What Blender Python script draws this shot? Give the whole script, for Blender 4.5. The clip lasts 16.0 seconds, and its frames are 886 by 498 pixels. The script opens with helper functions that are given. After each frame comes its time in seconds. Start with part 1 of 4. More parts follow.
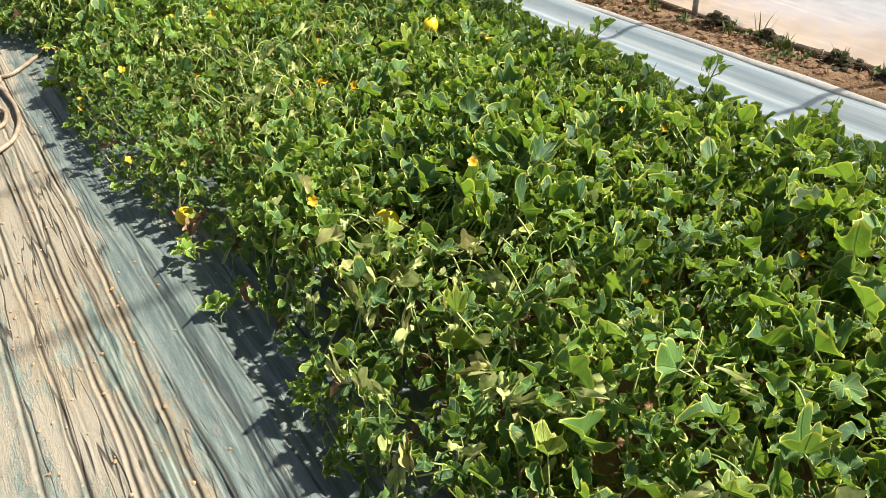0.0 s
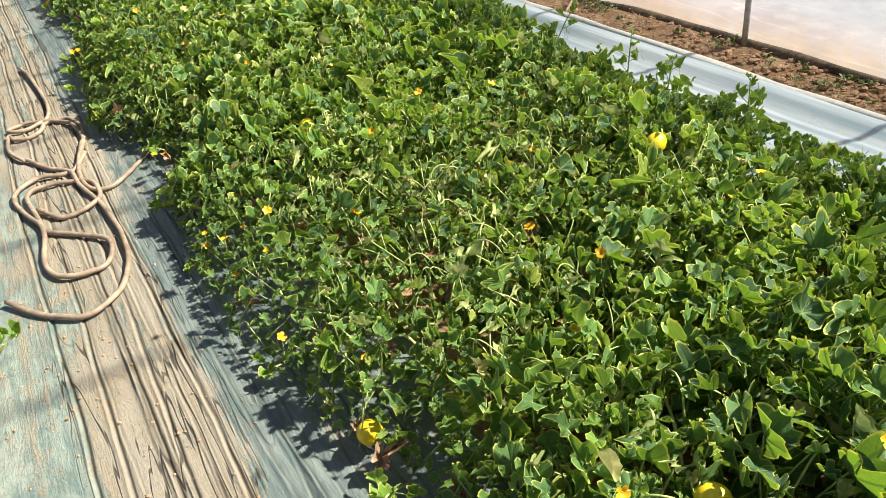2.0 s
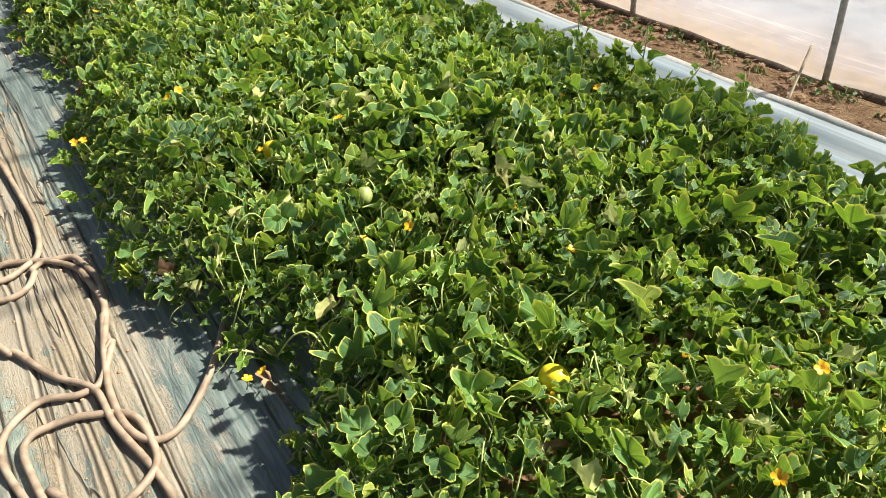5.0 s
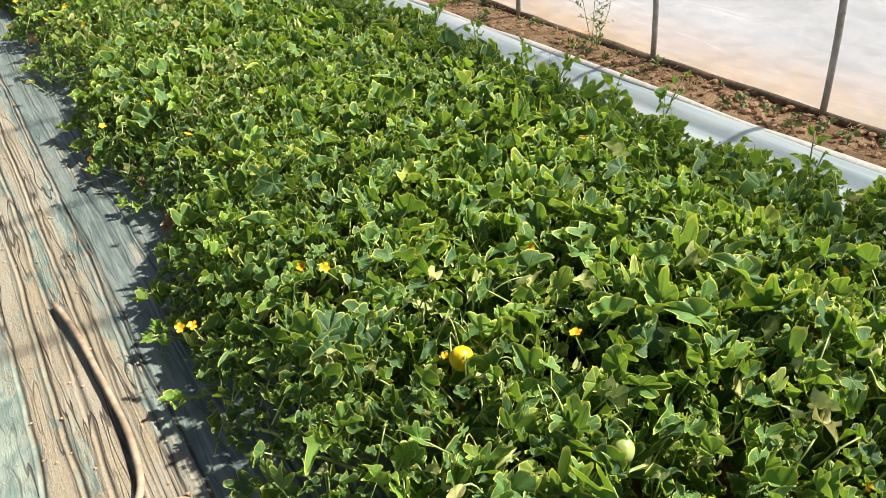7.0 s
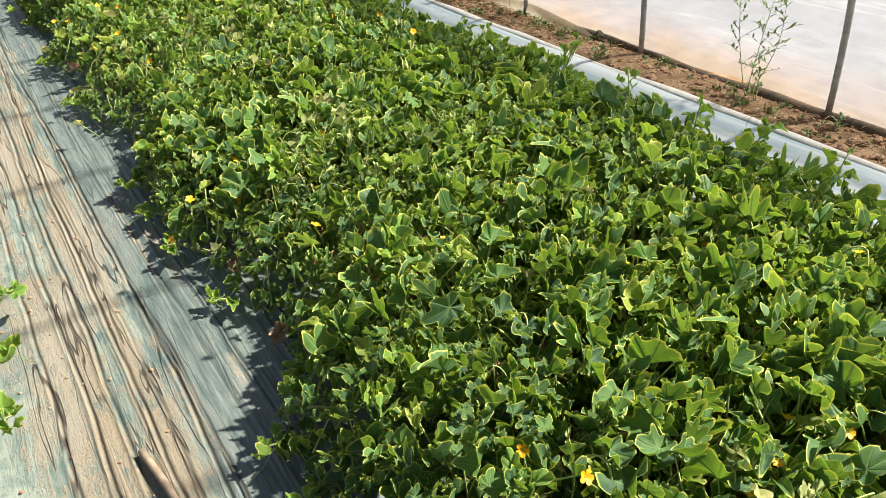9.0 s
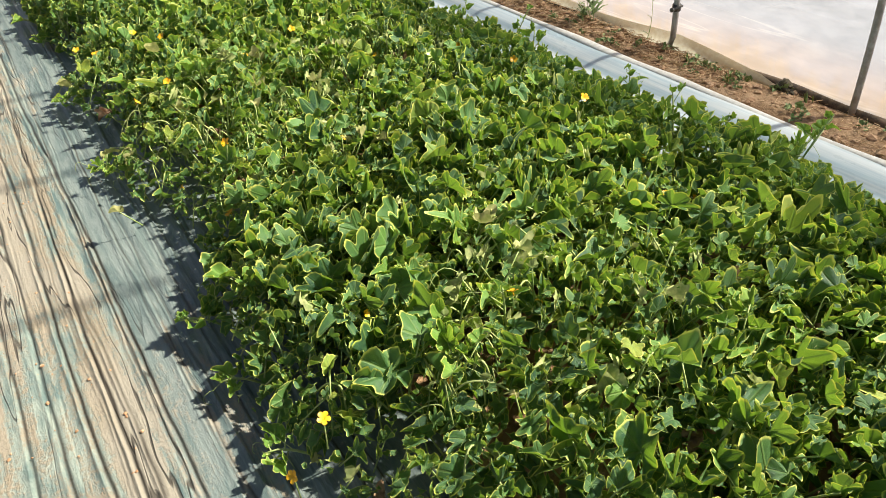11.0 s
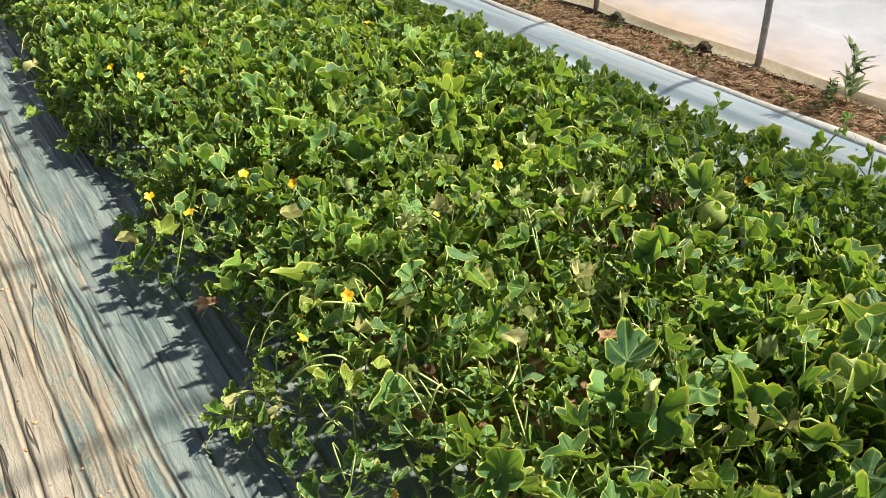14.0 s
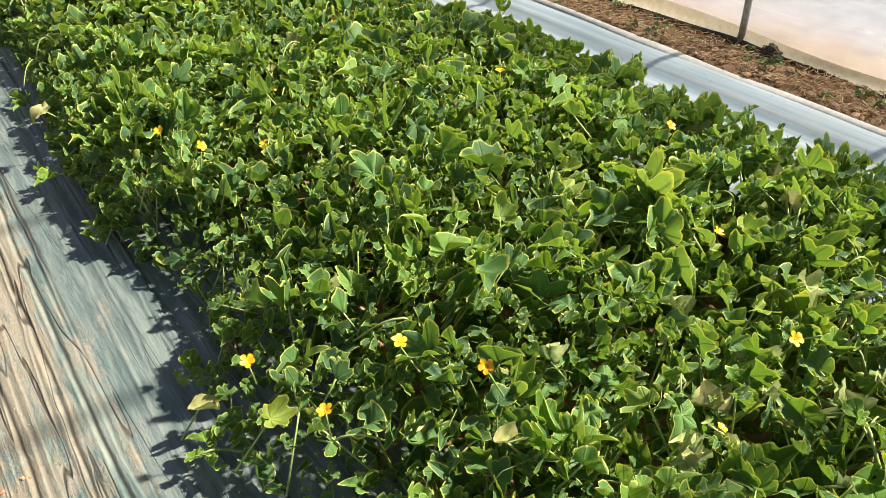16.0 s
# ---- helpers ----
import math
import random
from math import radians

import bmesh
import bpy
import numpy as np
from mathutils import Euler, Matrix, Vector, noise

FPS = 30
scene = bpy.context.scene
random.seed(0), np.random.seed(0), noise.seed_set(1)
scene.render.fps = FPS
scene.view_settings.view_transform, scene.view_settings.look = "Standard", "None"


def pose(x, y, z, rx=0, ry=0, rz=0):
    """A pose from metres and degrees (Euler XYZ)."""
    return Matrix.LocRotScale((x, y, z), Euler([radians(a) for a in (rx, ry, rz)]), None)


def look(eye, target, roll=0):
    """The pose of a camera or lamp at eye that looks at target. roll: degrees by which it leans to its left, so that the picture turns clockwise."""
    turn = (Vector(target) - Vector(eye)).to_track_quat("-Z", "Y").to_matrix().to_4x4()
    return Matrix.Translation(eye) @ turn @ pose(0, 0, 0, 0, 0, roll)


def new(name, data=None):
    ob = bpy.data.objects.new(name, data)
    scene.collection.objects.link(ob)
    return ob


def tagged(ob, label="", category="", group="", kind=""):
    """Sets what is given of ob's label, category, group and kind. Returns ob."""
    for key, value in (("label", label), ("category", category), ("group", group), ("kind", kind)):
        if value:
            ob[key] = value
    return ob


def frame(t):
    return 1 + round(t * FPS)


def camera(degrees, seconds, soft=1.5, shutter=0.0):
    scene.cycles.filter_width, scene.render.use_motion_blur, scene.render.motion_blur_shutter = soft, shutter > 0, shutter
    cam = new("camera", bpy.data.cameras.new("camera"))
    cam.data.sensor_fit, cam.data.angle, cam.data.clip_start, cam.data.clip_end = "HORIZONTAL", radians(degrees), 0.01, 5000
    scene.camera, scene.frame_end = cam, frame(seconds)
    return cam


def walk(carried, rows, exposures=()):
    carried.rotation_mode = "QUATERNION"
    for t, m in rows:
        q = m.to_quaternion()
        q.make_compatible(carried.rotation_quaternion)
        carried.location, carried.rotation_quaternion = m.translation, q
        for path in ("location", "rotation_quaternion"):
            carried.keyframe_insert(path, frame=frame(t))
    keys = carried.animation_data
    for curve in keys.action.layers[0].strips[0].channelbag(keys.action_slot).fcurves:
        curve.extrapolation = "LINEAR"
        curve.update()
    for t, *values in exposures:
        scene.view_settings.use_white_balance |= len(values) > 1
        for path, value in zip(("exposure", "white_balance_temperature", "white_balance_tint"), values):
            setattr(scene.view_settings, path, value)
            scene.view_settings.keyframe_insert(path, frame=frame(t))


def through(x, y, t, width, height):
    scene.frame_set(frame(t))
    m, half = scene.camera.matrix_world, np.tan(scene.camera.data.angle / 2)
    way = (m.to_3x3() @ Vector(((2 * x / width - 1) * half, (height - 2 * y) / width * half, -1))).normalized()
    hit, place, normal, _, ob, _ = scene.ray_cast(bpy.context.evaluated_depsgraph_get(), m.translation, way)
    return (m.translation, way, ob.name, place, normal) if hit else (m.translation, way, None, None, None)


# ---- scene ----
cam = camera(61.0, 16.0, soft=0.5)
PATH = [
    (0, (0.737, 0.219, 1.548), (1.59, 1.551, 0.324), -5.6),
    (0.5, (0.679, 0.512, 1.534), (1.548, 1.847, 0.324), -4.9),
    (1, (0.759, 0.853, 1.531), (1.579, 2.232, 0.337), -6.6),
    (1.5, (0.807, 1.066, 1.531), (1.574, 2.492, 0.358), -8.0),
    (2, (0.775, 1.303, 1.568), (1.554, 2.734, 0.409), -8.1),
    (2.5, (0.739, 1.556, 1.541), (1.536, 2.978, 0.383), -8.1),
    (3, (0.807, 1.914, 1.475), (1.6, 3.333, 0.31), -8.6),
    (3.2, (0.825, 2.059, 1.479), (1.615, 3.485, 0.321), -8.4),
    (5.3, (0.895, 3.288, 1.558), (1.771, 4.607, 0.336), -4.1),
    (5.5, (0.922, 3.383, 1.557), (1.801, 4.713, 0.35), -4.2),
    (6, (0.881, 3.651, 1.58), (1.766, 5.009, 0.408), -4.6),
    (6.5, (0.84, 3.879, 1.563), (1.726, 5.247, 0.403), -4.9),
    (7, (0.91, 4.176, 1.598), (1.772, 5.566, 0.447), -6.1),
    (7.5, (0.985, 4.361, 1.593), (1.854, 5.776, 0.478), -6.5),
    (8, (0.975, 4.558, 1.555), (1.846, 5.971, 0.44), -6.4),
    (8.5, (0.859, 4.883, 1.585), (1.732, 6.294, 0.47), -6.0),
    (8.7, (0.841, 4.977, 1.579), (1.718, 6.38, 0.456), -5.3),
    (10.8, (0.917, 6.235, 1.512), (1.787, 7.58, 0.314), -3.3),
    (11, (0.975, 6.377, 1.529), (1.834, 7.731, 0.334), -3.6),
    (11.5, (1.039, 6.627, 1.501), (1.863, 7.998, 0.301), -4.7),
    (12, (1.018, 6.864, 1.485), (1.847, 8.22, 0.271), -4.6),
    (12.5, (0.971, 7.101, 1.506), (1.84, 8.431, 0.29), -3.6),
    (13, (1.058, 7.425, 1.482), (1.952, 8.739, 0.268), -4.4),
    (13.5, (1.09, 7.687, 1.446), (1.987, 9.0, 0.232), -4.8),
    (14, (1.032, 8.0, 1.468), (1.933, 9.315, 0.26), -4.4),
    (14.5, (0.992, 8.228, 1.456), (1.893, 9.541, 0.245), -2.5),
    (15, (1.1, 8.494, 1.435), (2.011, 9.788, 0.212), -2.1),
    (15.5, (1.165, 8.741, 1.405), (2.085, 10.028, 0.182), -2.5),
    (16, (1.116, 8.991, 1.394), (2.036, 10.25, 0.142), -3.0),
]
walk(cam, [(t, look(eye, target, roll)) for t, eye, target, roll in PATH])

# ---- light ----
SUN_AZ, SUN_EL = -24.0, 46.0          # degrees: azimuth from +X towards +Y, height
sun_dir = Vector((math.cos(radians(SUN_EL)) * math.cos(radians(SUN_AZ)),
                  math.cos(radians(SUN_EL)) * math.sin(radians(SUN_AZ)), math.sin(radians(SUN_EL))))
world = bpy.data.worlds.new("sky")
scene.world = world
world.use_nodes = True
wn = world.node_tree.nodes
sky = wn.new("ShaderNodeTexSky")
sky.sky_type, sky.sun_disc = "NISHITA", False
sky.sun_elevation, sky.sun_rotation = radians(SUN_EL), radians(90 - SUN_AZ)
wn["Background"].inputs["Strength"].default_value = 0.044
world.node_tree.links.new(sky.outputs["Color"], wn["Background"].inputs["Color"])
sun = new("sun", bpy.data.lights.new("sun", "SUN"))
sun.data.energy, sun.data.angle, sun.data.color = 7.0, radians(1.7), (1.0, 0.945, 0.83)
sun.matrix_world = look(sun_dir * 20, (0, 0, 0))
scene.view_settings.exposure = 0.92


# ---- materials ----
class Nodes:
    """Short hand for a node material."""

    def __init__(self, name):
        self.mat = bpy.data.materials.new(name)
        self.mat.use_nodes = True
        self.tree = self.mat.node_tree
        self.bsdf = self.tree.nodes["Principled BSDF"]
        self.out = self.tree.nodes["Material Output"]

    def node(self, kind, **settings):
        n = self.tree.nodes.new(kind)
        for key, value in settings.items():
            if key in n.inputs:
                self.put(n.inputs[key], value)
        return n

    def put(self, socket, value):
        if isinstance(value, bpy.types.NodeSocket):
            self.tree.links.new(value, socket)
        else:
            socket.default_value = value

    def math(self, op, a, b=0.0, clamp=False):
        n = self.tree.nodes.new("ShaderNodeMath")
        n.operation, n.use_clamp = op, clamp
        self.put(n.inputs[0], a), self.put(n.inputs[1], b)
        return n.outputs[0]

    def noise(self, vec, scale, detail=4.0, rough=0.55, distort=0.0):
        n = self.node("ShaderNodeTexNoise", Scale=scale, Detail=detail, Roughness=rough, Distortion=distort)
        self.put(n.inputs["Vector"], vec)
        return n.outputs["Fac"]

    def mapped(self, vec, scale):
        n = self.tree.nodes.new("ShaderNodeMapping")
        self.put(n.inputs["Vector"], vec)
        n.inputs["Scale"].default_value = scale
        return n.outputs["Vector"]

    def ramp(self, fac, lo, hi, a=0.0, b=1.0):
        n = self.tree.nodes.new("ShaderNodeMapRange")
        n.interpolation_type = "SMOOTHSTEP"
        for i, v in enumerate((fac, lo, hi, a, b)):
            self.put(n.inputs[i], v)
        return n.outputs[0]

    def mix(self, fac, a, b, blend="MIX"):
        n = self.tree.nodes.new("ShaderNodeMix")
        n.data_type, n.blend_type = "RGBA", blend
        self.put(n.inputs[0], fac)
        self.put(n.inputs[6], a if isinstance(a, bpy.types.NodeSocket) else (*a, 1))
        self.put(n.inputs[7], b if isinstance(b, bpy.types.NodeSocket) else (*b, 1))
        return n.outputs[2]

    def position(self):
        return self.tree.nodes.new("ShaderNodeNewGeometry").outputs["Position"]

    def bump(self, height, strength=0.3, distance=0.01):
        n = self.node("ShaderNodeBump", Strength=strength, Distance=distance)
        self.put(n.inputs["Height"], height)
        return n.outputs["Normal"]

    def set(self, **values):
        for key, value in values.items():
            self.put(self.bsdf.inputs[key.replace("_", " ")], value)
        return self

    def shader_mix(self, fac, a, b):
        n = self.tree.nodes.new("ShaderNodeMixShader")
        self.put(n.inputs[0], fac)
        self.tree.links.new(a, n.inputs[1]), self.tree.links.new(b, n.inputs[2])
        return n.outputs[0]

    def final(self, shader):
        self.tree.links.new(shader, self.out.inputs["Surface"])
        return self.mat


def leaf_material(name, per_object, dark, light, old, through_colour, through=0.30):
    """A living leaf: palmate pale veins, quilted relief, light shining through."""
    m = Nodes(name)
    if per_object:
        rnd = m.tree.nodes.new("ShaderNodeObjectInfo").outputs["Random"]
    else:
        rnd = m.tree.nodes.new("ShaderNodeNewGeometry").outputs["Random Per Island"]
    at = m.tree.nodes.new("ShaderNodeAttribute")
    at.attribute_name = "leafuv"
    sep = m.tree.nodes.new("ShaderNodeSeparateXYZ")
    m.put(sep.inputs[0], at.outputs["Vector"])
    u, v, rim = sep.outputs
    ang = m.math("ARCTAN2", u, v)
    off = m.math("ABSOLUTE", m.math("SUBTRACT", ang, m.math("MULTIPLY", m.math("ROUND", m.math("DIVIDE", ang, 0.86)), 0.86)))
    rad = m.math("SQRT", m.math("ADD", m.math("MULTIPLY", u, u), m.math("MULTIPLY", v, v)))
    across = m.math("MULTIPLY", off, rad)
    vein = m.ramp(across, 0.008, 0.03, 1.0, 0.0)
    side = m.math("ABSOLUTE", m.math("SINE", m.math("MULTIPLY", m.math("SUBTRACT", rad, m.math("MULTIPLY", across, 0.8)), 26.0)))
    side = m.math("MULTIPLY", m.ramp(side, 0.0, 0.25, 1.0, 0.0), m.ramp(across, 0.0, 0.35, 0.6, 0.1))
    veins = m.math("MAXIMUM", vein, m.math("MULTIPLY", side, 0.5))
    pos = m.position()
    patch = m.noise(pos, 1.3, 2.0)
    blotch = m.noise(pos, 60.0, 3.0)
    tone = m.math("ADD", m.math("MULTIPLY", m.math("POWER", rnd, 1.6), 0.92), m.ramp(patch, 0.35, 0.7, -0.15, 0.3), clamp=True)
    base = m.mix(tone, dark, light)
    base = m.mix(m.ramp(rnd, 0.91, 1.0), base, old)
    base = m.mix(m.ramp(blotch, 0.3, 0.7, 0.0, 0.35), base, light)
    base = m.mix(m.ramp(m.noise(at.outputs["Vector"], 34.0, 5.0, 0.7), 0.5, 0.75, 0.0, 0.35), base, (0.11, 0.25, 0.07))
    base = m.mix(m.math("MULTIPLY", veins, 0.5), base, (0.20, 0.29, 0.06))
    # pale hairy margin, with its backlit glow painted into the rim colour
    base = m.mix(m.math("MULTIPLY", m.ramp(rim, 0.915, 0.98, 0.0, 1.0), m.ramp(blotch, 0.35, 0.6, 0.65, 1.0)), base, m.mix(rnd, (0.52, 0.60, 0.09), (0.82, 0.77, 0.19)))
    grain = m.noise(at.outputs["Vector"], 22.0, 4.0)
    height = m.math("ADD", m.math("MULTIPLY", veins, -0.7), m.math("MULTIPLY", grain, 0.9))
    nrm = m.bump(height, 0.55, 0.004)
    m.set(Base_Color=base, Roughness=m.ramp(grain, 0.3, 0.7, 0.44, 0.62), Normal=nrm)
    m.bsdf.inputs["Specular IOR Level"].default_value = 0.5
    m.bsdf.inputs["Sheen Weight"].default_value = 0.08
    m.bsdf.inputs["Sheen Roughness"].default_value = 0.35
    m.bsdf.inputs["Sheen Tint"].default_value = (0.88, 0.97, 0.80, 1.0)
    tr = m.node("ShaderNodeBsdfTranslucent")
    m.put(tr.inputs["Color"], m.mix(m.math("MULTIPLY", veins, 0.5), m.mix(tone, through_colour, (0.34, 0.50, 0.06)), dark))
    m.put(tr.inputs["Color"], m.mix(m.ramp(rim, 0.88, 0.975, 0.0, 0.95), tr.inputs["Color"].links[0].from_socket, (0.64, 0.68, 0.07)))
    m.put(tr.inputs["Normal"], nrm)
    return m.final(m.shader_mix(through, m.bsdf.outputs[0], tr.outputs[0]))


def dry_material(name, a, b, through=0.3):
    """A wilted or dead leaf."""
    m = Nodes(name)
    pos = m.position()
    rnd = m.tree.nodes.new("ShaderNodeObjectInfo").outputs["Random"]
    at = m.tree.nodes.new("ShaderNodeAttribute")
    at.attribute_name = "leafuv"
    n1, n2 = m.noise(pos, 45.0), m.noise(at.outputs["Vector"], 9.0, 5.0)
    col = m.mix(m.ramp(n1, 0.35, 0.68), a, b)
    col = m.mix(m.math("MULTIPLY", rnd, 0.4), col, b)
    nrm = m.bump(n2, 0.35, 0.004)
    m.set(Base_Color=col, Roughness=0.8, Normal=nrm)
    tr = m.node("ShaderNodeBsdfTranslucent")
    m.put(tr.inputs["Color"], col)
    return m.final(m.shader_mix(through, m.bsdf.outputs[0], tr.outputs[0]))


def plain_material(name, a, b, scale=30.0, rough=0.6, bump=0.3, metal=0.0, stretch=(1, 1, 1), dist=0.003):
    m = Nodes(name)
    vec = m.mapped(m.position(), stretch)
    n1, n2 = m.noise(vec, scale, 5.0), m.noise(vec, scale * 0.13, 3.0)
    both = m.math("ADD", m.math("MULTIPLY", n1, 0.55), m.math("MULTIPLY", n2, 0.45))
    m.set(Base_Color=m.mix(m.ramp(both, 0.36, 0.64), a, b), Roughness=m.ramp(n1, 0.3, 0.7, rough - 0.1, min(1.0, rough + 0.1)),
          Metallic=metal, Normal=m.bump(n1, bump, dist))
    return m.mat


def path_film_material():
    """Greenish plastic ground film under a coat of dried mud, trodden and streaked along the walk."""
    m = Nodes("path_film")
    pos = m.position()
    sep = m.tree.nodes.new("ShaderNodeSeparateXYZ")
    m.put(sep.inputs[0], pos)
    x = m.math("SUBTRACT", sep.outputs[0], m.math("MULTIPLY", m.math("SUBTRACT", sep.outputs[1], 2.0), 0.034))
    flat = m.tree.nodes.new("ShaderNodeCombineXYZ")
    m.put(flat.inputs[0], x), m.put(flat.inputs[1], sep.outputs[1])
    along = flat.outputs[0]
    streak = m.noise(m.mapped(along, (30.0, 3.2, 1.0)), 1.0, 6.0, 0.68, 0.9)
    mottle = m.noise(m.mapped(along, (8.0, 4.5, 1.0)), 1.0, 7.0, 0.72, 0.9)
    calm = m.ramp(x, 0.50, 0.66, 0.8, 0.0)
    streak = m.math("ADD", m.math("MULTIPLY", streak, m.math("SUBTRACT", 1.0, calm)), m.math("MULTIPLY", mottle, calm))
    fine = m.noise(m.mapped(along, (110.0, 7.0, 1.0)), 1.0, 4.0, 0.65, 0.4)
    big = m.noise(m.mapped(pos, (3.0, 1.6, 1.0)), 1.0, 4.0, 0.6, 0.5)
    grain = m.noise(pos, 95.0, 6.0, 0.75)
    band = m.noise(m.mapped(along, (15.0, 0.55, 1.0)), 1.0, 3.0, 0.5, 0.35)
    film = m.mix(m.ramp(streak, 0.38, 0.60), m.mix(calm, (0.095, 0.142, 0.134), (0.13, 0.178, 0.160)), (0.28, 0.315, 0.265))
    # film colour turns darker and greyer towards the bed
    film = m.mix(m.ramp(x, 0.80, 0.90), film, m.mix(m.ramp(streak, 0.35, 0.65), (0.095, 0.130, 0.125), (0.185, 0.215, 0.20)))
    film = m.mix(m.ramp(fine, 0.5, 0.72, 0.0, 0.35), film, (0.32, 0.35, 0.31))
    mud = m.mix(m.ramp(grain, 0.2, 0.8), (0.195, 0.155, 0.103), (0.33, 0.277, 0.20))
    mud = m.mix(m.ramp(big, 0.42, 0.62, 0.0, 0.6), mud, (0.285, 0.265, 0.22))
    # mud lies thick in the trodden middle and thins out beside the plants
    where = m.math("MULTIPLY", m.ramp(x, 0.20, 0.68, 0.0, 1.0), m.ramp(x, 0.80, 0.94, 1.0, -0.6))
    spread = m.math("ADD", m.math("POWER", m.math("DIVIDE", m.math("SUBTRACT", x, 0.72), 0.2), 2.0),
                    m.math("POWER", m.math("DIVIDE", m.math("SUBTRACT", sep.outputs[1], 4.9), 1.1), 2.0))
    where = m.math("ADD", where, m.ramp(spread, 0.3, 1.6, 0.7, 0.0))
    amount = m.math("ADD", m.math("ADD", m.math("MULTIPLY", streak, 0.22), m.math("MULTIPLY", band, 0.55)),
                    m.math("ADD", m.math("MULTIPLY", where, 0.13), m.math("ADD", m.math("MULTIPLY", fine, 0.2), m.math("MULTIPLY", big, 0.5))))
    amount = m.math("ADD", amount, m.math("MULTIPLY", m.math("SUBTRACT", grain, 0.5), 0.4))
    fleck = m.noise(m.mapped(along, (26.0, 11.0, 1.0)), 1.0, 5.0, 0.7, 0.6)
    amount = m.math("ADD", amount, m.math("MULTIPLY", m.math("SUBTRACT", fleck, 0.26), 0.42))
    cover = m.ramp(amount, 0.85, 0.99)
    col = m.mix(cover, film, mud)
    spots = m.ramp(m.noise(m.mapped(along, (60.0, 30.0, 1.0)), 1.0, 4.0, 0.65), 0.62, 0.70)
    col = m.mix(m.math("MULTIPLY", spots, m.ramp(x, 0.3, 0.95, 0.75, 0.15)), col, (0.20, 0.14, 0.08))
    # fold lines darkened in the colour, for dirt and the shade inside them
    fold_dark = m.tree.nodes.new("ShaderNodeAttribute")
    fold_dark.attribute_name = "leafuv"
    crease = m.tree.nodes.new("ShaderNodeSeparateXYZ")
    m.put(crease.inputs[0], fold_dark.outputs["Vector"])
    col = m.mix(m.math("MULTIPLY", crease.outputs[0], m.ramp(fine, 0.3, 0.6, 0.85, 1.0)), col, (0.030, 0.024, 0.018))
    # thin cracks, drawn dark in the colour besides their groove in the bump
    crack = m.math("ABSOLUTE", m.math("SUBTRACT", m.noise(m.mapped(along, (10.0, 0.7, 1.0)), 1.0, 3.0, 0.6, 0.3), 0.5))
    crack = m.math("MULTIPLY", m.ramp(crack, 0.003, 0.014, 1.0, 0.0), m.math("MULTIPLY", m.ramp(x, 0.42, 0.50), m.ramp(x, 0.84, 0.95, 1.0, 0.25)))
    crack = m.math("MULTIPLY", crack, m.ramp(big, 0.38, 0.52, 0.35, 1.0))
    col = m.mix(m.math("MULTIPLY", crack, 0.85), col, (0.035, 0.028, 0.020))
    rough = m.ramp(cover, 0.0, 1.0, 0.36, 0.85)
    crumple = m.noise(m.mapped(along, (60.0, 22.0, 1.0)), 1.0, 5.0, 0.7, 1.2)
    h = m.math("ADD", m.math("MULTIPLY", crumple, 1.1), m.math("MULTIPLY", cover, 0.5))
    h = m.math("SUBTRACT", h, m.math("MULTIPLY", crack, 1.2))
    h = m.math("ADD", h, m.math("ADD", m.math("MULTIPLY", fine, 0.6), m.math("MULTIPLY", grain, 0.12)))
    m.set(Base_Color=col, Roughness=rough, Normal=m.bump(h, 0.65, 0.006))
    return m.mat


def side_film_material():
    """Pale blue-white plastic, clean, with faint dust along its folds."""
    m = Nodes("side_film")
    pos = m.position()
    streak = m.noise(m.mapped(pos, (26.0, 0.7, 1.0)), 1.0, 4.0, 0.6)
    dust = m.noise(m.mapped(pos, (8.0, 3.0, 1.0)), 1.0, 5.0, 0.6)
    col = m.mix(m.ramp(streak, 0.35, 0.68), (0.42, 0.51, 0.53), (0.70, 0.72, 0.69))
    col = m.mix(m.ramp(dust, 0.55, 0.75, 0.0, 0.35), col, (0.62, 0.58, 0.50))
    m.set(Base_Color=col, Roughness=m.ramp(dust, 0.3, 0.7, 0.25, 0.5), Normal=m.bump(m.math("ADD", streak, dust), 0.35, 0.004))
    return m.mat


